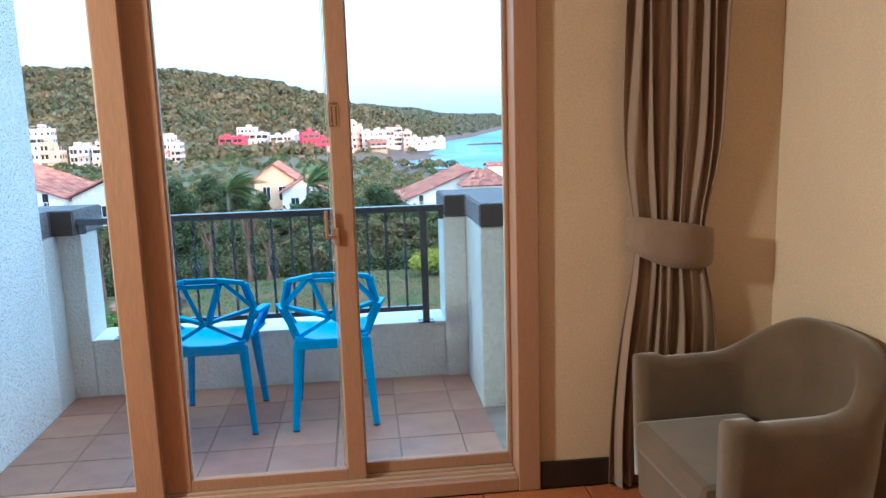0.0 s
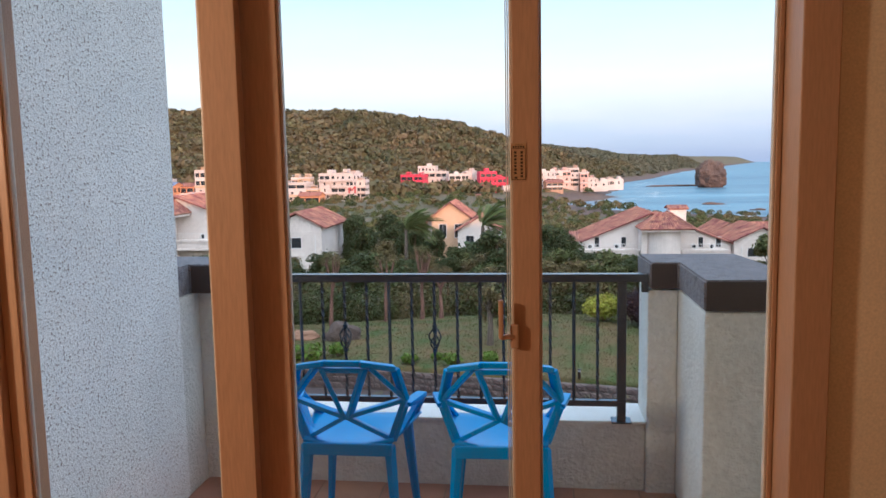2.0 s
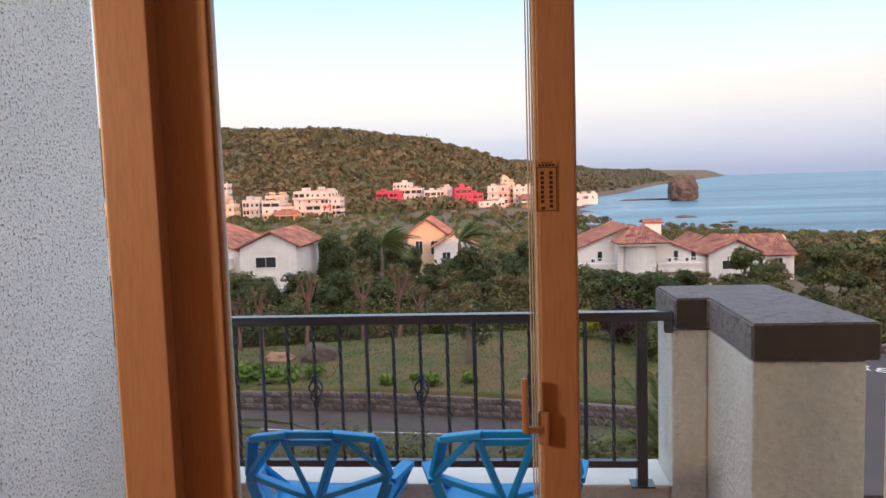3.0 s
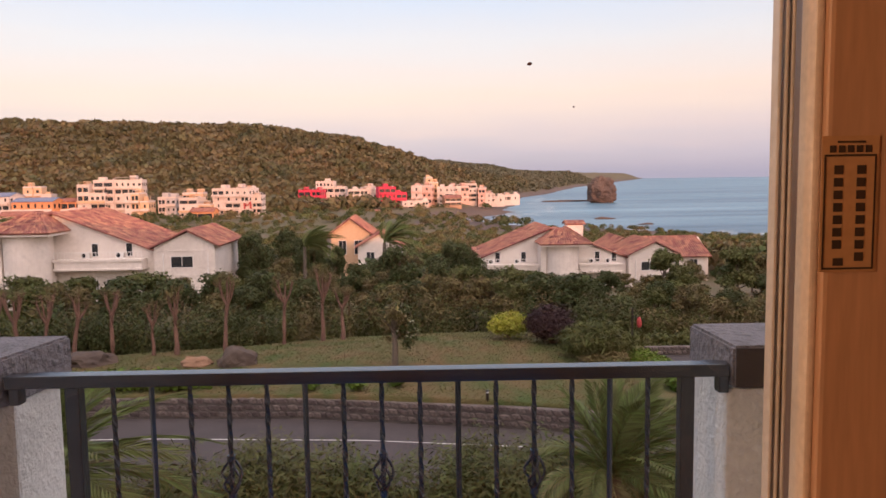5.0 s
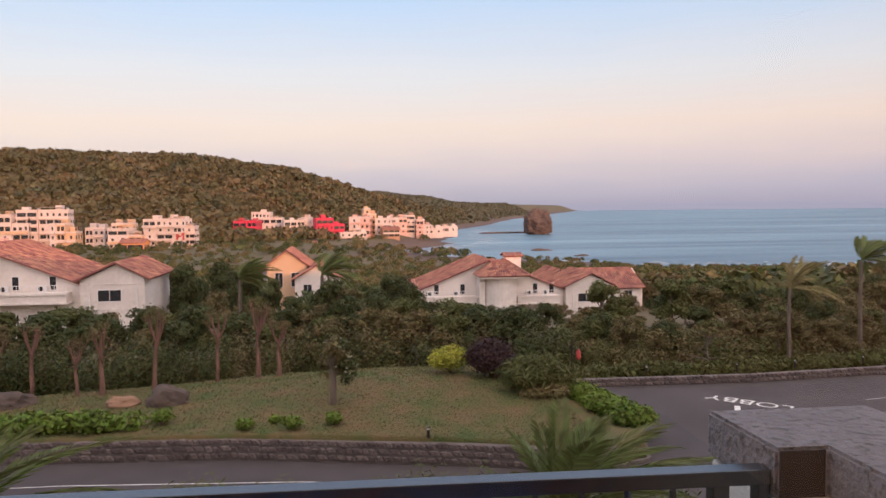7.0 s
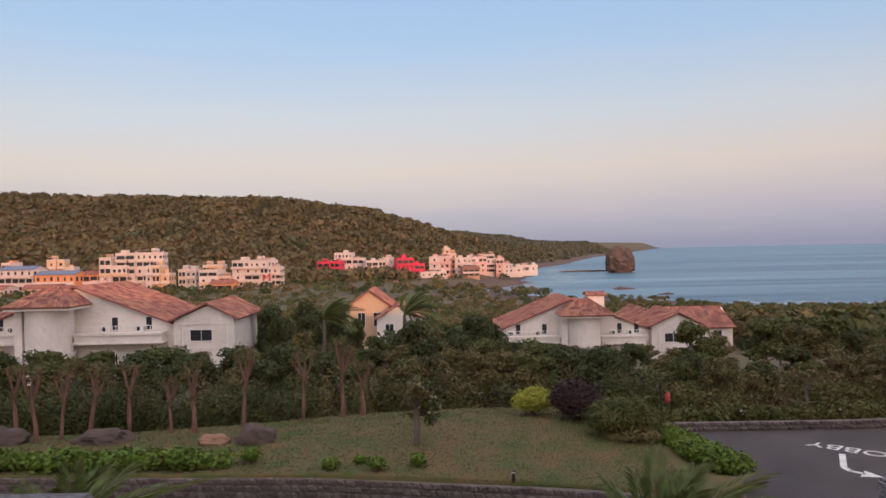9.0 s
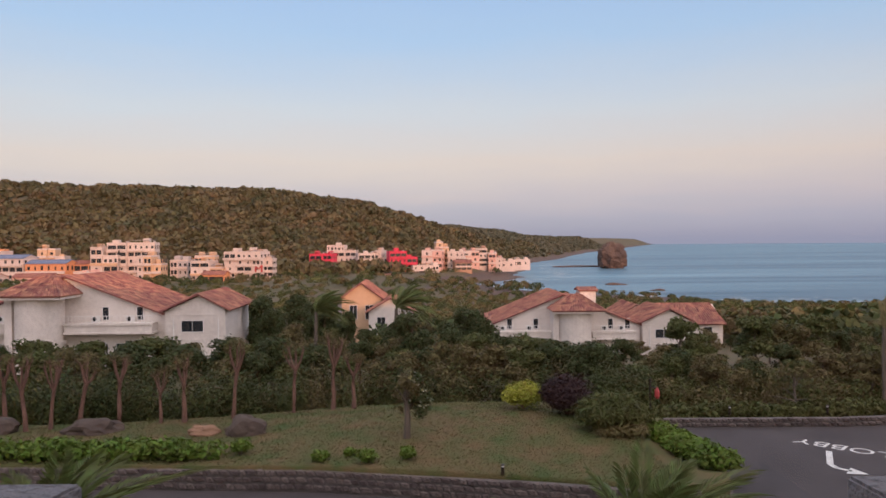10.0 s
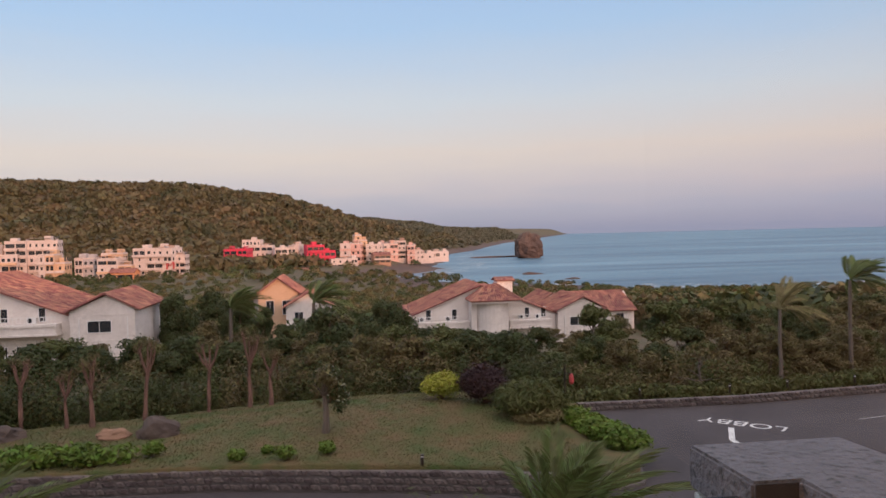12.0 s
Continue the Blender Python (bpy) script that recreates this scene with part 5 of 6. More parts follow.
def villa(loc, label, dx=0.0, roof_house=False):
    """A white villa: broad gabled middle, round turret under a hipped roof, a smaller gabled wing, balconies; z is measured from the ridge."""
    top = empty("villa", loc, label=label, category="house", group="white hotel villas")
    G = -11.0
    b = bmesh.new()
    prism(b, [(-8.8, G), (10.6, G), (10.6, -4.45), (0.2, -0.45), (-8.8, -4.0)], 0, 13)
    part("wall", b, "villa", top)
    b = bmesh.new()
    box(b, -10.6, -8.8, 1.5, 12, G, -4.2)
    part("side_wing", b, "villa", top)
    b = bmesh.new()
    tile_slab(b, (10.9, 13.4, -4.35), (10.9, -0.5, -4.35), (0.2, -0.5, -0.15), (0.2, 13.4, -0.15))
    tile_slab(b, (-9.2, -0.5, -3.95), (-9.2, 13.4, -3.95), (0.2, 13.4, -0.15), (0.2, -0.5, -0.15))
    part("roof", b, "tile_roof", top)
    b = bmesh.new()
    tile_slab(b, (-11.2, 1.0, -4.6), (-9.0, 1.0, -4.6), (-9.0, 6, -3.1), (-11.2, 6, -3.1))
    tile_slab(b, (-11.2, 12.0, -4.6), (-9.0, 12.0, -4.6), (-9.0, 6, -3.1), (-11.2, 6, -3.1))
    part("side_roof", b, "tile_roof", top)
    # turret
    t0 = dx
    b = bmesh.new()
    bmesh.ops.create_cone(b, cap_ends=True, segments=28, radius1=2.3, radius2=2.3, depth=-G - 2.3, matrix=Matrix.Translation((t0 - 0.6, -1.6, (G - 2.3) / 2)))
    tu = part("turret", b, "villa", top, smooth=False)
    part("cornice", tube(bmesh.new(), [(t0 - 0.6, -1.6, -7.1), (t0 - 0.6, -1.6, -6.75)], 2.45, 28), "villa", tu)
    part("turret_pier", bx(t0 - 3.5, t0 - 2.75, -2.9, 0.05, G, -2.36), "villa", top)
    part("eave_board", bx(t0 - 3.7, t0 + 2.9, -4.5, 0.3, -2.35, -2.0, bevel=0.03), "villa", top)
    b = bmesh.new()
    z0, z1 = -1.98, -0.12
    tile_slab(b, (t0 - 3.9, -4.7, z0), (t0 + 3.1, -4.7, z0), (t0 + 0.5, -0.8, z1), (t0 - 0.9, -0.8, z1))
    tile_slab(b, (t0 - 3.9, 2.5, z0), (t0 - 3.9, -4.7, z0), (t0 - 0.9, -0.8, z1), (t0 - 0.9, 2.5, z1))
    tile_slab(b, (t0 + 3.1, -4.7, z0), (t0 + 3.1, 2.5, z0), (t0 + 0.5, 2.5, z1), (t0 + 0.5, -0.8, z1))
    part("turret_roof", b, "tile_roof", top)
    if roof_house:
        dm_ = part("roof_house", bx(3.4, 5.6, 4.2, 6.8, -2.4, 0.05), "villa", top)
        b = bmesh.new()
        tile_slab(b, (3.1, 3.9, 0.08), (5.9, 3.9, 0.08), (5.9, 5.5, 0.5), (3.1, 5.5, 0.5))
        tile_slab(b, (3.1, 7.1, 0.08), (5.9, 7.1, 0.08), (5.9, 5.5, 0.5), (3.1, 5.5, 0.5))
        part("roof", b, "tile_roof", dm_)
    # gabled wing
    b = bmesh.new()
    prism(b, [(10.7, G), (16.9, G), (16.9, -3.75), (14.2, -2.35), (10.7, -3.9)], -1.0, 9)
    part("wing_wall", b, "villa", top)
    b = bmesh.new()
    tile_slab(b, (17.6, 9.3, -3.75), (17.6, -1.5, -3.75), (14.2, -1.5, -2.05), (14.2, 9.3, -2.05))
    tile_slab(b, (10.2, -1.5, -3.9), (10.2, 9.3, -3.9), (14.2, 9.3, -2.05), (14.2, -1.5, -2.05))
    part("wing_roof", b, "tile_roof", top)
    # balconies with rails
    for x0, x1, z in ((t0 + 1.9, 9.6, -5.0), (-10.4, t0 - 3.6, -4.9)):
        sl = part("balcony", bx(x0, x1, -1.7, -0.01, z - 0.9, z, bevel=0.03), "villa", top)
        part("handrail", bx(x0, x1, -1.66, -1.60, z + 0.72, z + 0.78), "white_metal", sl)
        for y0, z0, z1 in ((-1.84, -0.22, 0.04), (-1.80, -1.12, -0.9)):
            part("moulding", bx(x0 - 0.1, x1 + 0.1, y0, -1.701 if z0 > -1 else -0.011, z + z0, z + z1, bevel=0.02), "villa", sl)
        n = int((x1 - x0) / 0.35)
        for i in range(n + 1):
            x = x0 + 0.03 + (x1 - x0 - 0.06) * i / n
            part("rail_bar", bx(x - 0.02, x + 0.02, -1.65, -1.61, z, z + 0.72), "white_metal", sl)
        for k in range(2):
            x = x0 + (x1 - x0) * (0.25 + 0.4 * k)
            ac = part("air_conditioner", bx(x, x + 0.85, -0.55, -0.2, z + 0.003, z + 0.65, bevel=0.03), "white_metal", sl)
            part("fan_grille", tube(bmesh.new(), [(x + 0.33, -0.575, z + 0.33), (x + 0.33, -0.556, z + 0.33)], 0.24, 16), "window_dark", ac)
            window(top, x + 1.0, x + 1.6, z + 0.2, z + 1.5, -0.01, 0)
    for x0, x1, z0, z1 in ((3.5, 4.4, -8.6, -7.3), (5.3, 7.7, -8.7, -7.3), (-7.8, -5.9, -8.6, -7.6)):
        window(top, x0, x1, z0, z1, -0.01)
    window(top, 12.4, 14.6, -6.0, -4.9, -1.01)
    for x0, x1, y0, z in ((10.65, 16.95, -1.06, -6.9), (t0 + 2.75, 10.65, -0.06, -7.05), (10.65, 16.95, -1.06, -4.35)):
        part("string_course", bx(x0, x1, y0, y0 + 0.055, z, z + 0.14, bevel=0.01), "villa", top)
    for x in (4.2, 7.0, 11.6, 16.2):
        part("downpipe", tube(bmesh.new(), [(x, -1.12 if x > 10.7 else -0.08, G), (x, -1.12 if x > 10.7 else -0.08, -4.6 if x > 10.7 else -6.95)], 0.06, 6), "white_metal", top)
    window(tu, t0 - 1.7, t0 + 0.4, -8.7, -7.7, -3.9)
    return top


villa((-38.7, 79.5, -1.45), "white rendered villa with terracotta tiled gable roofs among trees", -1.2)
villa((16.8, 101, -5.4), "white rendered villa with terracotta roofs near the shore", 2.0, True)


def cottage(loc, w, d, h, rise, label, wall="villa"):
    top = empty("house", loc, label=label, category="house")
    b = prism(bmesh.new(), [(-w / 2, -4), (w / 2, -4), (w / 2, h), (0, h + rise), (-w / 2, h)], 0, d)
    part("wall", b, wall, top)
    b = bmesh.new()
    e = 0.5
    tile_slab(b, (-w / 2 - e, -e, h - e * rise / w), (-w / 2 - e, d + e, h - e * rise / w), (0, d + e, h + rise + 0.18), (0, -e, h + rise + 0.18))
    tile_slab(b, (w / 2 + e, d + e, h - e * rise / w), (w / 2 + e, -e, h - e * rise / w), (0, -e, h + rise + 0.18), (0, d + e, h + rise + 0.18))
    part("roof", b, "tile_roof", top)
    window(top, -w * 0.3, -w * 0.12, h * 0.3, h * 0.75, -0.01)
    window(top, w * 0.1, w * 0.3, h * 0.3, h * 0.75, -0.01)
    return top


cottage((-11.2, 116, -11.5), 6.0, 9, 4.6, 2.2, "cream gabled house with a terracotta roof among trees", "town_cream")
cottage((-6.6, 112, -12.2), 6.4, 9, 3.6, 1.8, "low gabled white house with a terracotta roof among trees")
cottage((-13.4, 118, -12.0), 3.4, 8, 4.2, 1.2, "grey side house with a terracotta roof among trees", "town_grey")


def lodge(loc, w, d, h, rise, label):
    """A long low house whose tiled roof slopes towards the hotel."""
    top = empty("house", loc, label=label, category="house")
    part("wall", bx(-w / 2, w / 2, 0, d, -4, h), "villa", top)
    gb = prism(bmesh.new(), [(0, h), (d, h), (d / 2, h + rise - 0.2)], -w / 2, w / 2)
    bmesh.ops.transform(gb, matrix=Matrix(((0, 1, 0, 0), (1, 0, 0, 0), (0, 0, 1, 0), (0, 0, 0, 1))), verts=gb.verts[:])
    bmesh.ops.recalc_face_normals(gb, faces=gb.faces[:])
    part("gable", gb, "villa", top)
    b = bmesh.new()
    tile_slab(b, (-w / 2 - 0.4, -0.6, h - 0.2), (w / 2 + 0.4, -0.6, h - 0.2), (w / 2 - 0.4, d / 2, h + rise), (-w / 2 + 0.4, d / 2, h + rise))
    tile_slab(b, (-w / 2 - 0.4, d + 0.6, h - 0.2), (w / 2 + 0.4, d + 0.6, h - 0.2), (w / 2 - 0.4, d / 2, h + rise), (-w / 2 + 0.4, d / 2, h + rise))
    part("roof", b, "tile_roof", top)
    for x in (-w * 0.3, w * 0.05, w * 0.3):
        window(top, x - 0.6, x + 0.6, h - 1.9, h - 0.7, -0.01)


lodge((38.6, 116, -14.8), 11.6, 9, 3.6, 2.7, "long low white house with a mottled terracotta roof")
cottage((29.8, 112, -13.2), 5.0, 8, 3.6, 1.5, "small white gabled house behind the villa")


# ---- town ----
def town_house(x, y, z, w, d, h, wall, label, roof="flat", storeys=3, turn=0.0, accent="town_white"):
    """A town block: bays set at different depths and heights, dark slabs for loggia shade, balconies, windows and a
    stepped roof.
    """
    r = random.Random(int(x * 7 + y * 13))
    top = empty("town_building", (x, y, z), label=label, category="building", group="buildings of the seaside town")
    top.rotation_euler = (0, 0, radians(turn))
    fh = h / storeys
    bays = 1 if w < 9 or roof != "flat" else r.choice((2, 2, 3))
    cuts = [-w / 2] + sorted(-w / 2 + w * (k + 1) / bays + r.uniform(-0.12, 0.12) * w for k in range(bays - 1)) + [w / 2]
    for k, (x0, x1) in enumerate(zip(cuts, cuts[1:])):
        lv = storeys if k == 0 or r.random() < 0.5 or storeys < 3 else storeys - 1
        yf, hh = (0.0 if k == 0 else r.uniform(0.2, 2.2)), fh * lv
        part("wall", bx(x0 + 0.01, x1 - 0.01, yf, d, -3, hh), accent if wall != "town_red" and r.random() < 0.3 else wall, top)
        for s in range(lv):
            z0 = s * fh
            style = r.random()
            if style < 0.4 and x1 - x0 > 3:
                # no recess is cut: a dark slab gives the shade of an open loggia
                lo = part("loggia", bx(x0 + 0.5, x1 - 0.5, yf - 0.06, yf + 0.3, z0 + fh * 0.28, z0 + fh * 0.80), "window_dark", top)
                for q in range(1, max(2, int((x1 - x0) / 3.5))):
                    xm = x0 + (x1 - x0) * q / max(2, int((x1 - x0) / 3.5))
                    part("pillar", bx(xm - 0.25, xm + 0.25, yf - 0.3, yf - 0.061, z0 + fh * 0.28, z0 + fh * 0.80), wall, lo)
            else:
                n = max(1, int((x1 - x0) / r.uniform(2.4, 4.2)))
                for i in range(n):
                    cx = x0 + (x1 - x0) * (i + 0.5) / n
                    ww = r.uniform(0.35, 0.75)
                    part("window", bx(cx - ww, cx + ww, yf - 0.1, yf + 0.1, z0 + fh * 0.34, z0 + fh * r.choice((0.7, 0.78))), "window_dark", top)
            if s and r.random() < 0.75:
                part("balcony", bx(x0 - 0.05, x1 - 0.2, yf - r.uniform(0.9, 1.6), yf - 0.31, z0 - 0.22, z0 + fh * 0.24), accent if wall != "town_red" and r.random() < 0.5 else wall, top)
        if roof == "flat":
            b = bmesh.new()
            for e in ((x0, x1, yf - 0.2, yf + 0.1), (x0, x1, d - 0.1, d + 0.2), (x0, x0 + 0.3, yf + 0.1, d - 0.1), (x1 - 0.3, x1, yf + 0.1, d - 0.1)):
                box(b, *e, hh, hh + 0.8)
            part("parapet", b, wall if wall == "town_red" else accent, top)
            if x1 - x0 > 4:
                m = r.uniform(x0 + 1, x1 - 3.5)
                st2 = part("stair_tower", bx(m, m + r.uniform(2, 3.4), d * 0.4, d * 0.8, hh, hh + r.uniform(1.8, 3.0)), wall, top)
                if r.random() < 0.6:
                    part("water_tank", tube(bmesh.new(), [(x1 - 1.2, d * 0.5, hh), (x1 - 1.2, d * 0.5, hh + 1.5)], 0.6, 10), "town_grey", top)
                if r.random() < 0.45:
                    part("roof_canopy", bx(x0 + 0.6, x1 - 0.8, yf + 0.5, d * 0.38, hh + 1.9, hh + 2.05), r.choice(("town_orange", "town_grey", "town_brown")), top)
                    for q in (x0 + 0.8, x1 - 1.0):
                        part("canopy_post", bx(q - 0.08, q + 0.08, yf + 0.6, yf + 0.76, hh, hh + 1.9), "town_grey", top)
    for s in range(storeys):
        for i in range(max(1, int(d / 4))):
            cy = d * (i + 0.5) / max(1, int(d / 4))
            part("window", bx(w / 2 - 0.1, w / 2 + 0.12, cy - 0.7, cy + 0.7, s * fh + fh * 0.3, s * fh + fh * 0.75), "window_dark", top)
    if roof != "flat":
        b = bmesh.new()
        tile_slab(b, (-w / 2 - 0.4, -0.5, h), (w / 2 + 0.4, -0.5, h), (w / 2 + 0.4, d / 2, h + 2.0), (-w / 2 - 0.4, d / 2, h + 2.0))
        tile_slab(b, (-w / 2 - 0.4, d + 0.5, h), (w / 2 + 0.4, d + 0.5, h), (w / 2 + 0.4, d / 2, h + 2.0), (-w / 2 - 0.4, d / 2, h + 2.0))
        part("roof", b, roof, top)
        part("gable", prism(bmesh.new(), [(0.0, h), (d, h), (d / 2, h + 1.85)], -w / 2, w / 2), wall, top).matrix_basis = Matrix(((0, 1, 0, 0), (1, 0, 0, 0), (0, 0, 1, 0), (0, 0, 0, 1)))
    return top


names = {"town_white": "white", "town_cream": "cream", "town_red": "bright red", "town_orange": "orange", "town_grey": "grey", "town_pink": "pink", "town_brown": "brown"}
roofs = {"flat": "a flat parapet roof", "tile_roof": "a red tiled roof", "town_blue_roof": "a blue grey metal roof"}
for x, y, z, w, d, h, wall, roof, st_ in TOWN:
    k = 1.3 if x > -80 else 1.0      # the eastern quarter lies farther off
    x, y, z, w, d, h = x * k, y * k, 1.7 + (z - 1.7) * k, w * k, d * k, h * (k * 0.88 if k > 1 else 1.18)
    town_house(x, y, z, w, d, h, wall, f"{names[wall]} rendered town building with {roofs[roof]}", roof, st_, rr.uniform(-12, 12))
# red letter-shaped sign on the white block
b = bmesh.new()
for p, q in (((-95.6, -13.5), (-95.6, -9.8)), ((-95.6, -9.8), (-94.0, -12)), ((-94.0, -12), (-92.4, -9.8)), ((-92.4, -9.8), (-92.4, -13.5))):
    bar(b, (p[0] + 3, 399.0, p[1]), (q[0] + 3, 399.0, q[1]), 0.9, 0.5)
tagged(obj("wall_sign", b, "red_paint"), "red zigzag sign on a white building", "sign")


# ---- rocks in the sea ----
def sea_stack():
    bm = bmesh.new()
    bmesh.ops.create_icosphere(bm, subdivisions=5, radius=1)
    for v in bm.verts:
        d = v.co.copy()
        s = 1 + 0.22 * noise.noise(d * 1.6) + 0.14 * noise.noise(d * 4.5) + 0.07 * noise.noise(d * 11)
        q = Vector((d.x, d.y, d.z))
        flat = 0.93 if d.z < 0 else 1.0
        e = (abs(d.x) ** 4 + abs(d.y) ** 4 + abs(d.z) ** 4) ** 0.25
        q = d / (e ** 0.6)
        v.co = Vector((q.x * 13.0 * s * (1.02 if d.z < 0.4 else 0.9), q.y * 11 * s, q.z * 12.5 * s + (1.2 if d.x < 0 else -1.0) * max(0, d.z)))
    ob = obj("sea_stack", bm, "reef")
    ob.location = (173.5, 722, -13.5)
    tagged(ob, "tall blocky brown rock standing in the sea", "sea rock")


sea_stack()
rock("reef_rock", (109.5, 449, -25.0), (6.5, 1.8, 1.2), "reef", "low dark reef rock awash in the sea", 21, 3, 0.5)
rock("reef_rock", (150, 760, -25.0), (26, 3, 1.6), "reef", "long low reef reaching out towards the sea stack", 25, 4, 0.6)
rock("reef_rock", (118, 395, -25.0), (3.5, 1.2, 0.9), "reef", "low dark reef rock awash in the sea", 31, 3, 0.5)


# ---- roadside fittings ----
def bollard(x, y, z):
    top = empty("bollard_light", (x, y, z), label="short dark bollard light beside the drive", category="bollard", group="bollard lights")
    part("post", tube(bmesh.new(), [(0, 0, 0), (0, 0, 0.42)], 0.075, 12), "black", top)
    part("lens", tube(bmesh.new(), [(0, 0, 0.421), (0, 0, 0.50)], 0.06, 12), "white_metal", top)
    part("lid", tube(bmesh.new(), [(0, 0, 0.501), (0, 0, 0.55)], 0.09, 12), "black", top)


for x, y in ((18.35, 47.6), (24.55, 47.5), (28.9, 47.9), (34.2, 48.4), (39.0, 48.8)):
    bollard(x, y, -9.52)
bollard(2.65, 33.95, lawn_z(2.65, 33.95) - 0.03)
bollard(28.3, 35.0, ROAD_Z)
sg = empty("sign_post", (12.6, 45.2, -9.05), label="dark post with a red lantern sign beside the drive", category="sign")
part("post", tube(bmesh.new(), [(0, 0, 0), (0, 0, 2.3)], 0.06, 8), "black", sg)
part("lantern", tube(bmesh.new(), [(0.42, 0, 1.1), (0.42, 0, 1.25), (0.42, 0, 1.55), (0.42, 0, 1.75)], [0.08, 0.16, 0.15, 0.07], 12), "red_paint", sg)
part("arm", bar(bmesh.new(), (0.03, 0, 1.74), (0.42, 0, 1.78), 0.04, 0.04), "black", sg)
lp = empty("garden_lamp", (31.66, 36.5, ROAD_Z), label="slim dark lamp post on the planted road island", category="street lamp")
part("pole", tube(bmesh.new(), [(0, 0, 0), (0, 0, 3.7)], [0.06, 0.04], 8), "black", lp)
hd = part("lantern", bx(-0.15, 0.15, -0.15, 0.15, 3.71, 4.05, bevel=0.02), "window_dark", lp)
part("cap", bx(-0.2, 0.2, -0.2, 0.2, 4.051, 4.11, bevel=0.02), "black", hd)
sheet("island", [(28.3, 34.3), (30, 36.6), (33, 37.4), (44, 37.5), (44, 32), (31, 32)], -10.2, -9.85, "mortar", "raised grassy road island with a kerb", "traffic island")
hedge("island_plants", [(30.5, 35.0), (33, 35.8), (42, 35.6)], 2.4, 0.6, "leaf_olive", 600, 0.15, "low olive planting on the road island", lambda x, y: -9.87)

# ---- stone walls ----
stone_meshes = []
for k in range(7):
    bm = bmesh.new()
    bmesh.ops.create_icosphere(bm, subdivisions=1, radius=1)
    for v in bm.verts:
        d = v.co.copy()
        e = (abs(d.x) ** 5 + abs(d.y) ** 5 + abs(d.z) ** 5) ** 0.2
        v.co = d / e * 0.5 * (1 + 0.16 * noise.noise(d * 2 + Vector((k * 7, 0, 0))))
    sm2 = bpy.data.meshes.new("stone")
    bm.to_mesh(sm2)
    bm.free()
    sm2.materials.append(M["stone"])
    stone_meshes.append(sm2)


def stone_wall(name, line, z0, height, thick, size, label, limit, x_range):
    """A wall along a line: a mortar core, single stones over the given stretch, the rest joined."""
    b = bmesh.new()
    stones = []
    for (x0, y0), (x1, y1) in zip(line, line[1:]):
        d = Vector((x1 - x0, y1 - y0, 0))
        L = d.length
        ang = math.atan2(d.y, d.x)
        m = Matrix.Translation((x0, y0, 0)) @ Matrix.Rotation(ang, 4, "Z")
        box(b, 0, L, 0.02, thick, z0 - 0.2, z0 + height - 0.05, m=m)
        rows = max(1, round(height / size))
        for r in range(rows):
            s = rr.uniform(0, 0.2)
            while s < L:
                w = size * rr.uniform(0.8, 1.9)
                hh = height / rows
                stones.append((m @ Matrix.Translation((s + w / 2, 0.06, z0 + hh * (r + 0.5) + rr.uniform(-0.03, 0.03))) @ Matrix.Rotation(rr.uniform(-0.12, 0.12), 4, "Y") @ Matrix.Diagonal((w * 0.97, 0.26 * rr.uniform(0.8, 1.2), hh * rr.uniform(0.88, 1.05), 1))))
                s += w
    wall = tagged(obj(name, b, "mortar"), label, "stone wall", "", "structure")
    near = [q for q in stones if x_range[0] < q.translation.x < x_range[1]][:limit]
    ids = {id(q) for q in near}
    for q in near:
        o = new("stone", rr.choice(stone_meshes))
        o.parent = wall
        o.matrix_world = q
    jv, jf = [], []
    for q in stones:
        if id(q) in ids:
            continue
        me2 = rr.choice(stone_meshes)
        k = len(jv)
        jv += [q @ v.co for v in me2.vertices]
        jf += [[i + k for i in p.vertices] for p in me2.polygons]
    if jv:
        rest = raw("stonework", jv, jf, "stone", wall)
        rest["kind"] = "stuff"


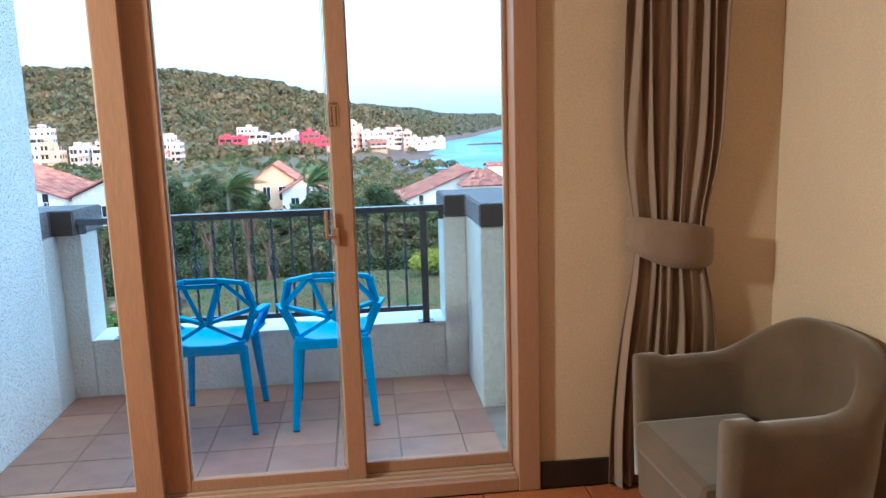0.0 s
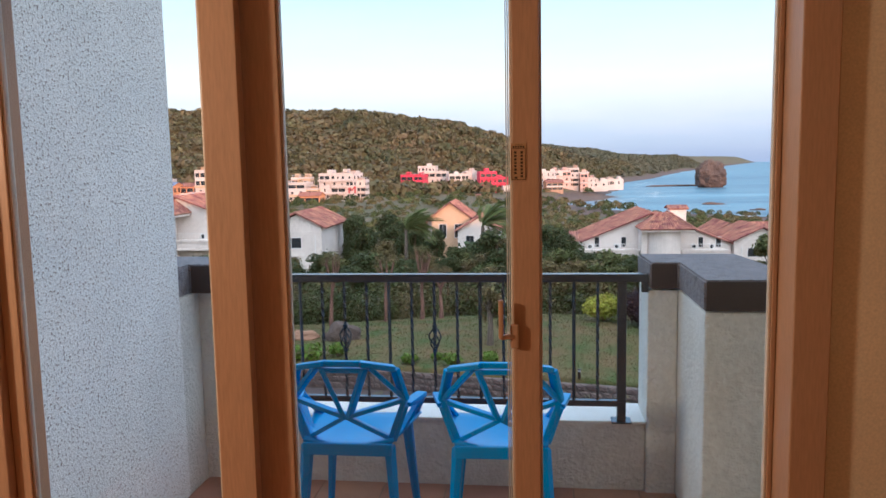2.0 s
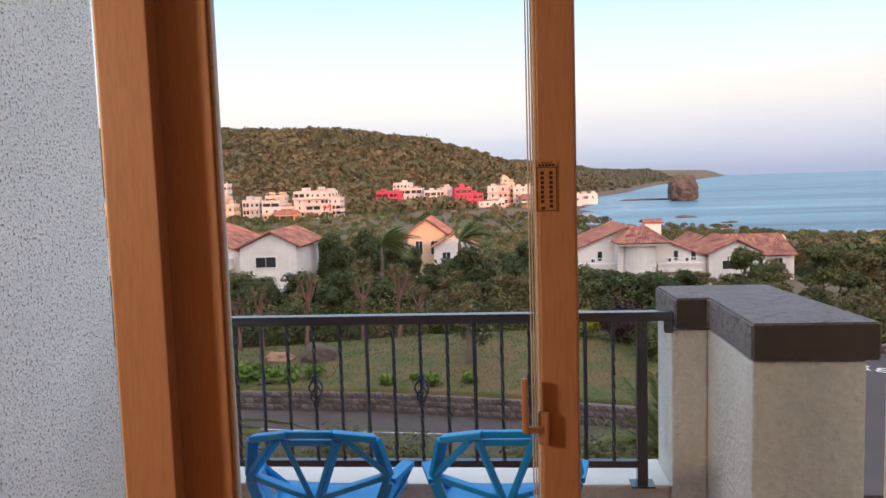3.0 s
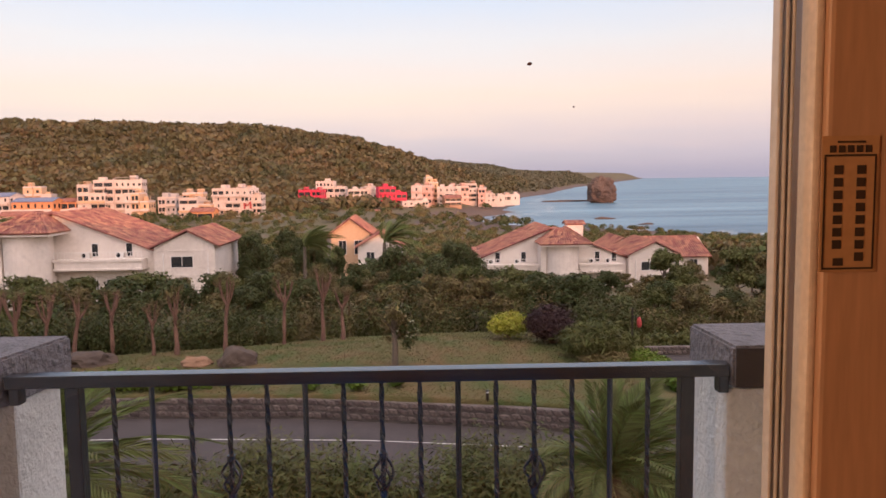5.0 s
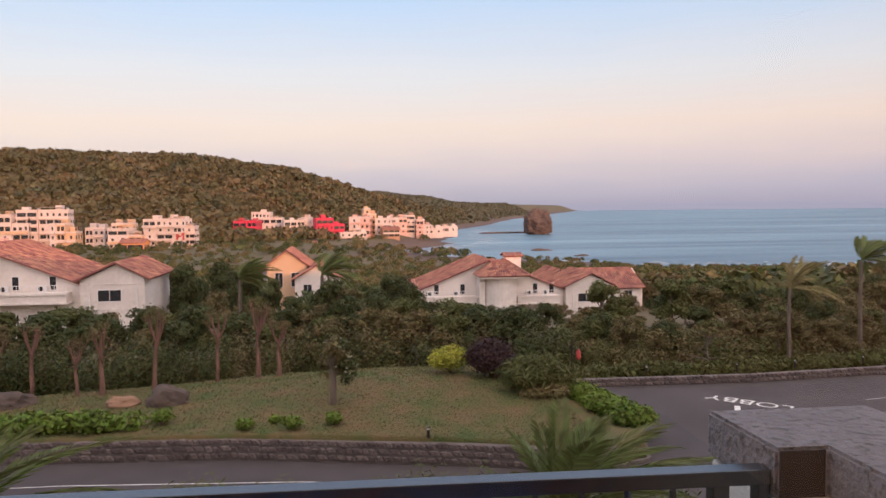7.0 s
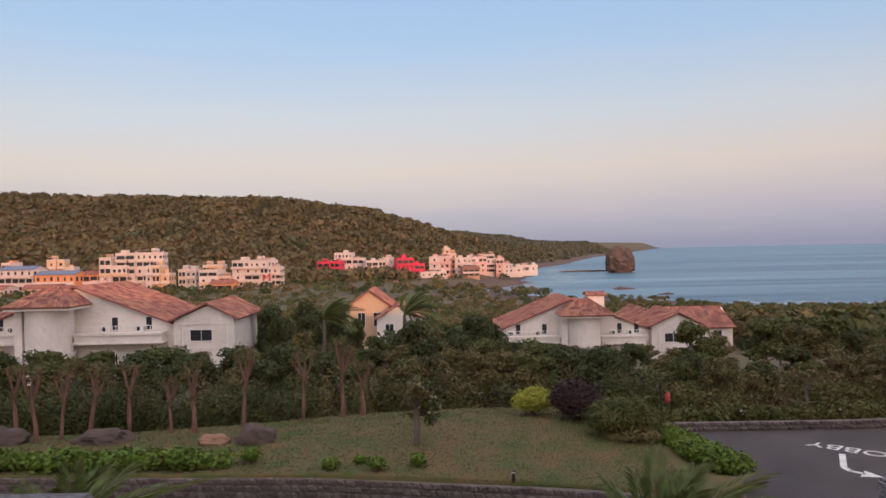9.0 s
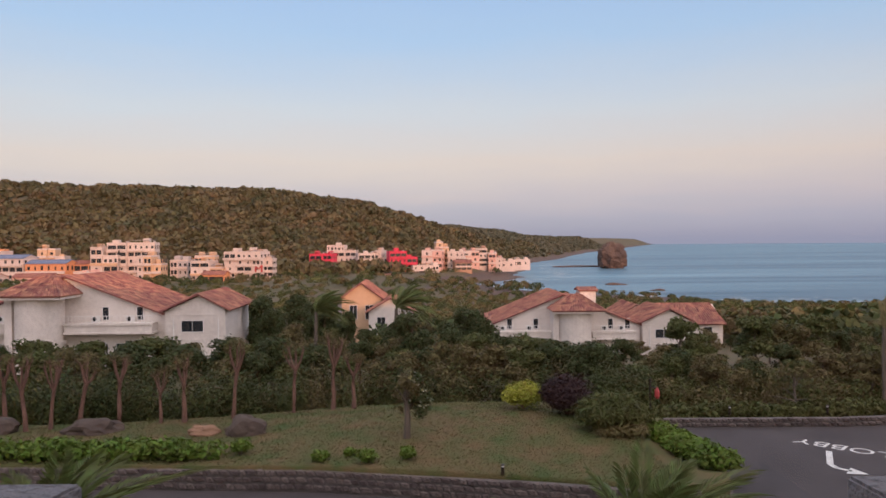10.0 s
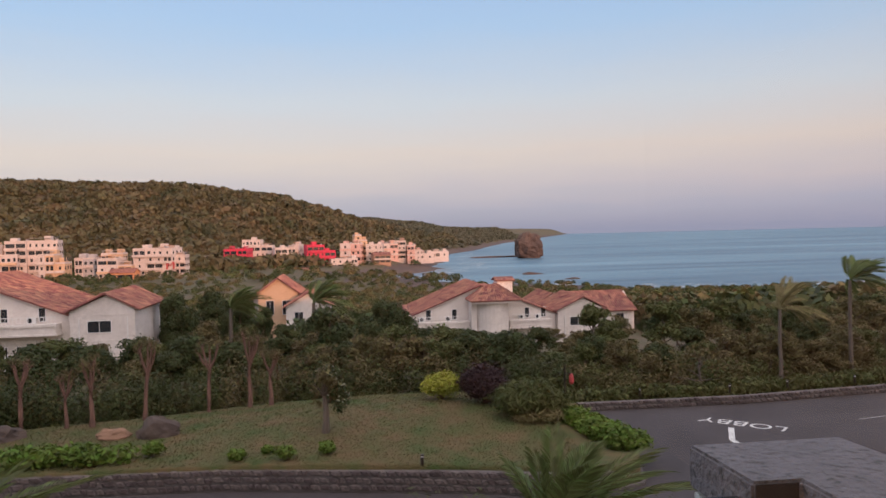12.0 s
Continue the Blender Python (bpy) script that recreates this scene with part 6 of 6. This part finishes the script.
stone_wall("retaining_wall", WALL_LINE, -10.06, 0.98, 0.35, 0.33, "dark rubble stone retaining wall below the lawn", 300, (-22, 11))
stone_wall("roadside_wall", ((13.9, 46.7), (25, 46.4), (43, 48.0), (75, 51)), -10.06, 0.55, 0.4, 0.28, "low rubble stone wall along the far side of the drive", 260, (13, 48))
b = bmesh.new()
for (x0, y0), (x1, y1) in zip(((10.5, 31.8), (12.6, 32.6), (13.8, 36.5), (14.2, 42), (13.9, 46.5)), ((12.6, 32.6), (13.8, 36.5), (14.2, 42), (13.9, 46.5))):
    bar(b, (x0, y0, -9.99), (x1, y1, -9.99), 0.18, 0.2)
structure("kerb", b, "mortar", "grey concrete kerb round the lawn's corner", "kerb")

# the grounds lie turned a little against the building
turn_grounds = pose(0, 0, 0.10, 0, 0, 0.93)
for ob in [o for o in scene.objects if o.parent is None and o not in INDOOR]:
    ob.matrix_basis = turn_grounds @ ob.matrix_basis

# ---- floor tiles, last ----
def tiles(parent, x0, x1, y0, y1, size, z, mat, gap=0.005, off=(0, 0)):
    bm = bmesh.new()
    box(bm, -size / 2 + gap / 2, size / 2 - gap / 2, -size / 2 + gap / 2, size / 2 - gap / 2, -0.012, 0.0)
    bmesh.ops.bevel(bm, geom=[e for e in bm.edges if all(v.co.z > -0.001 for v in e.verts)], offset=0.003, segments=1, affect="EDGES")
    tm = bpy.data.meshes.new("tile")
    bm.to_mesh(tm)
    bm.free()
    tm.materials.append(M[mat])
    x = x0 + off[0]
    while x < x1 - size * 0.2:
        y = y0 + off[1]
        while y < y1 - size * 0.2:
            o = new("tile", tm)
            o.parent = parent
            sx, sy = min(1, (x1 - x) / size), min(1, (y1 - y) / size)
            o.location, o.scale = (x + size * sx / 2, y + size * sy / 2, z + 0.0006 * rr.random()), (sx, sy, 1)
            y += size
        x += size


tiles(bpy.data.objects["balcony_slab"], -1.58, 0.686, 0.10, 1.59, 0.30, -0.004, "deck_tile")
tiles(room_floor, -1.9, 1.64, -3.6, -0.09, 0.40, ROOM_Z, "room_tile", 0.006)
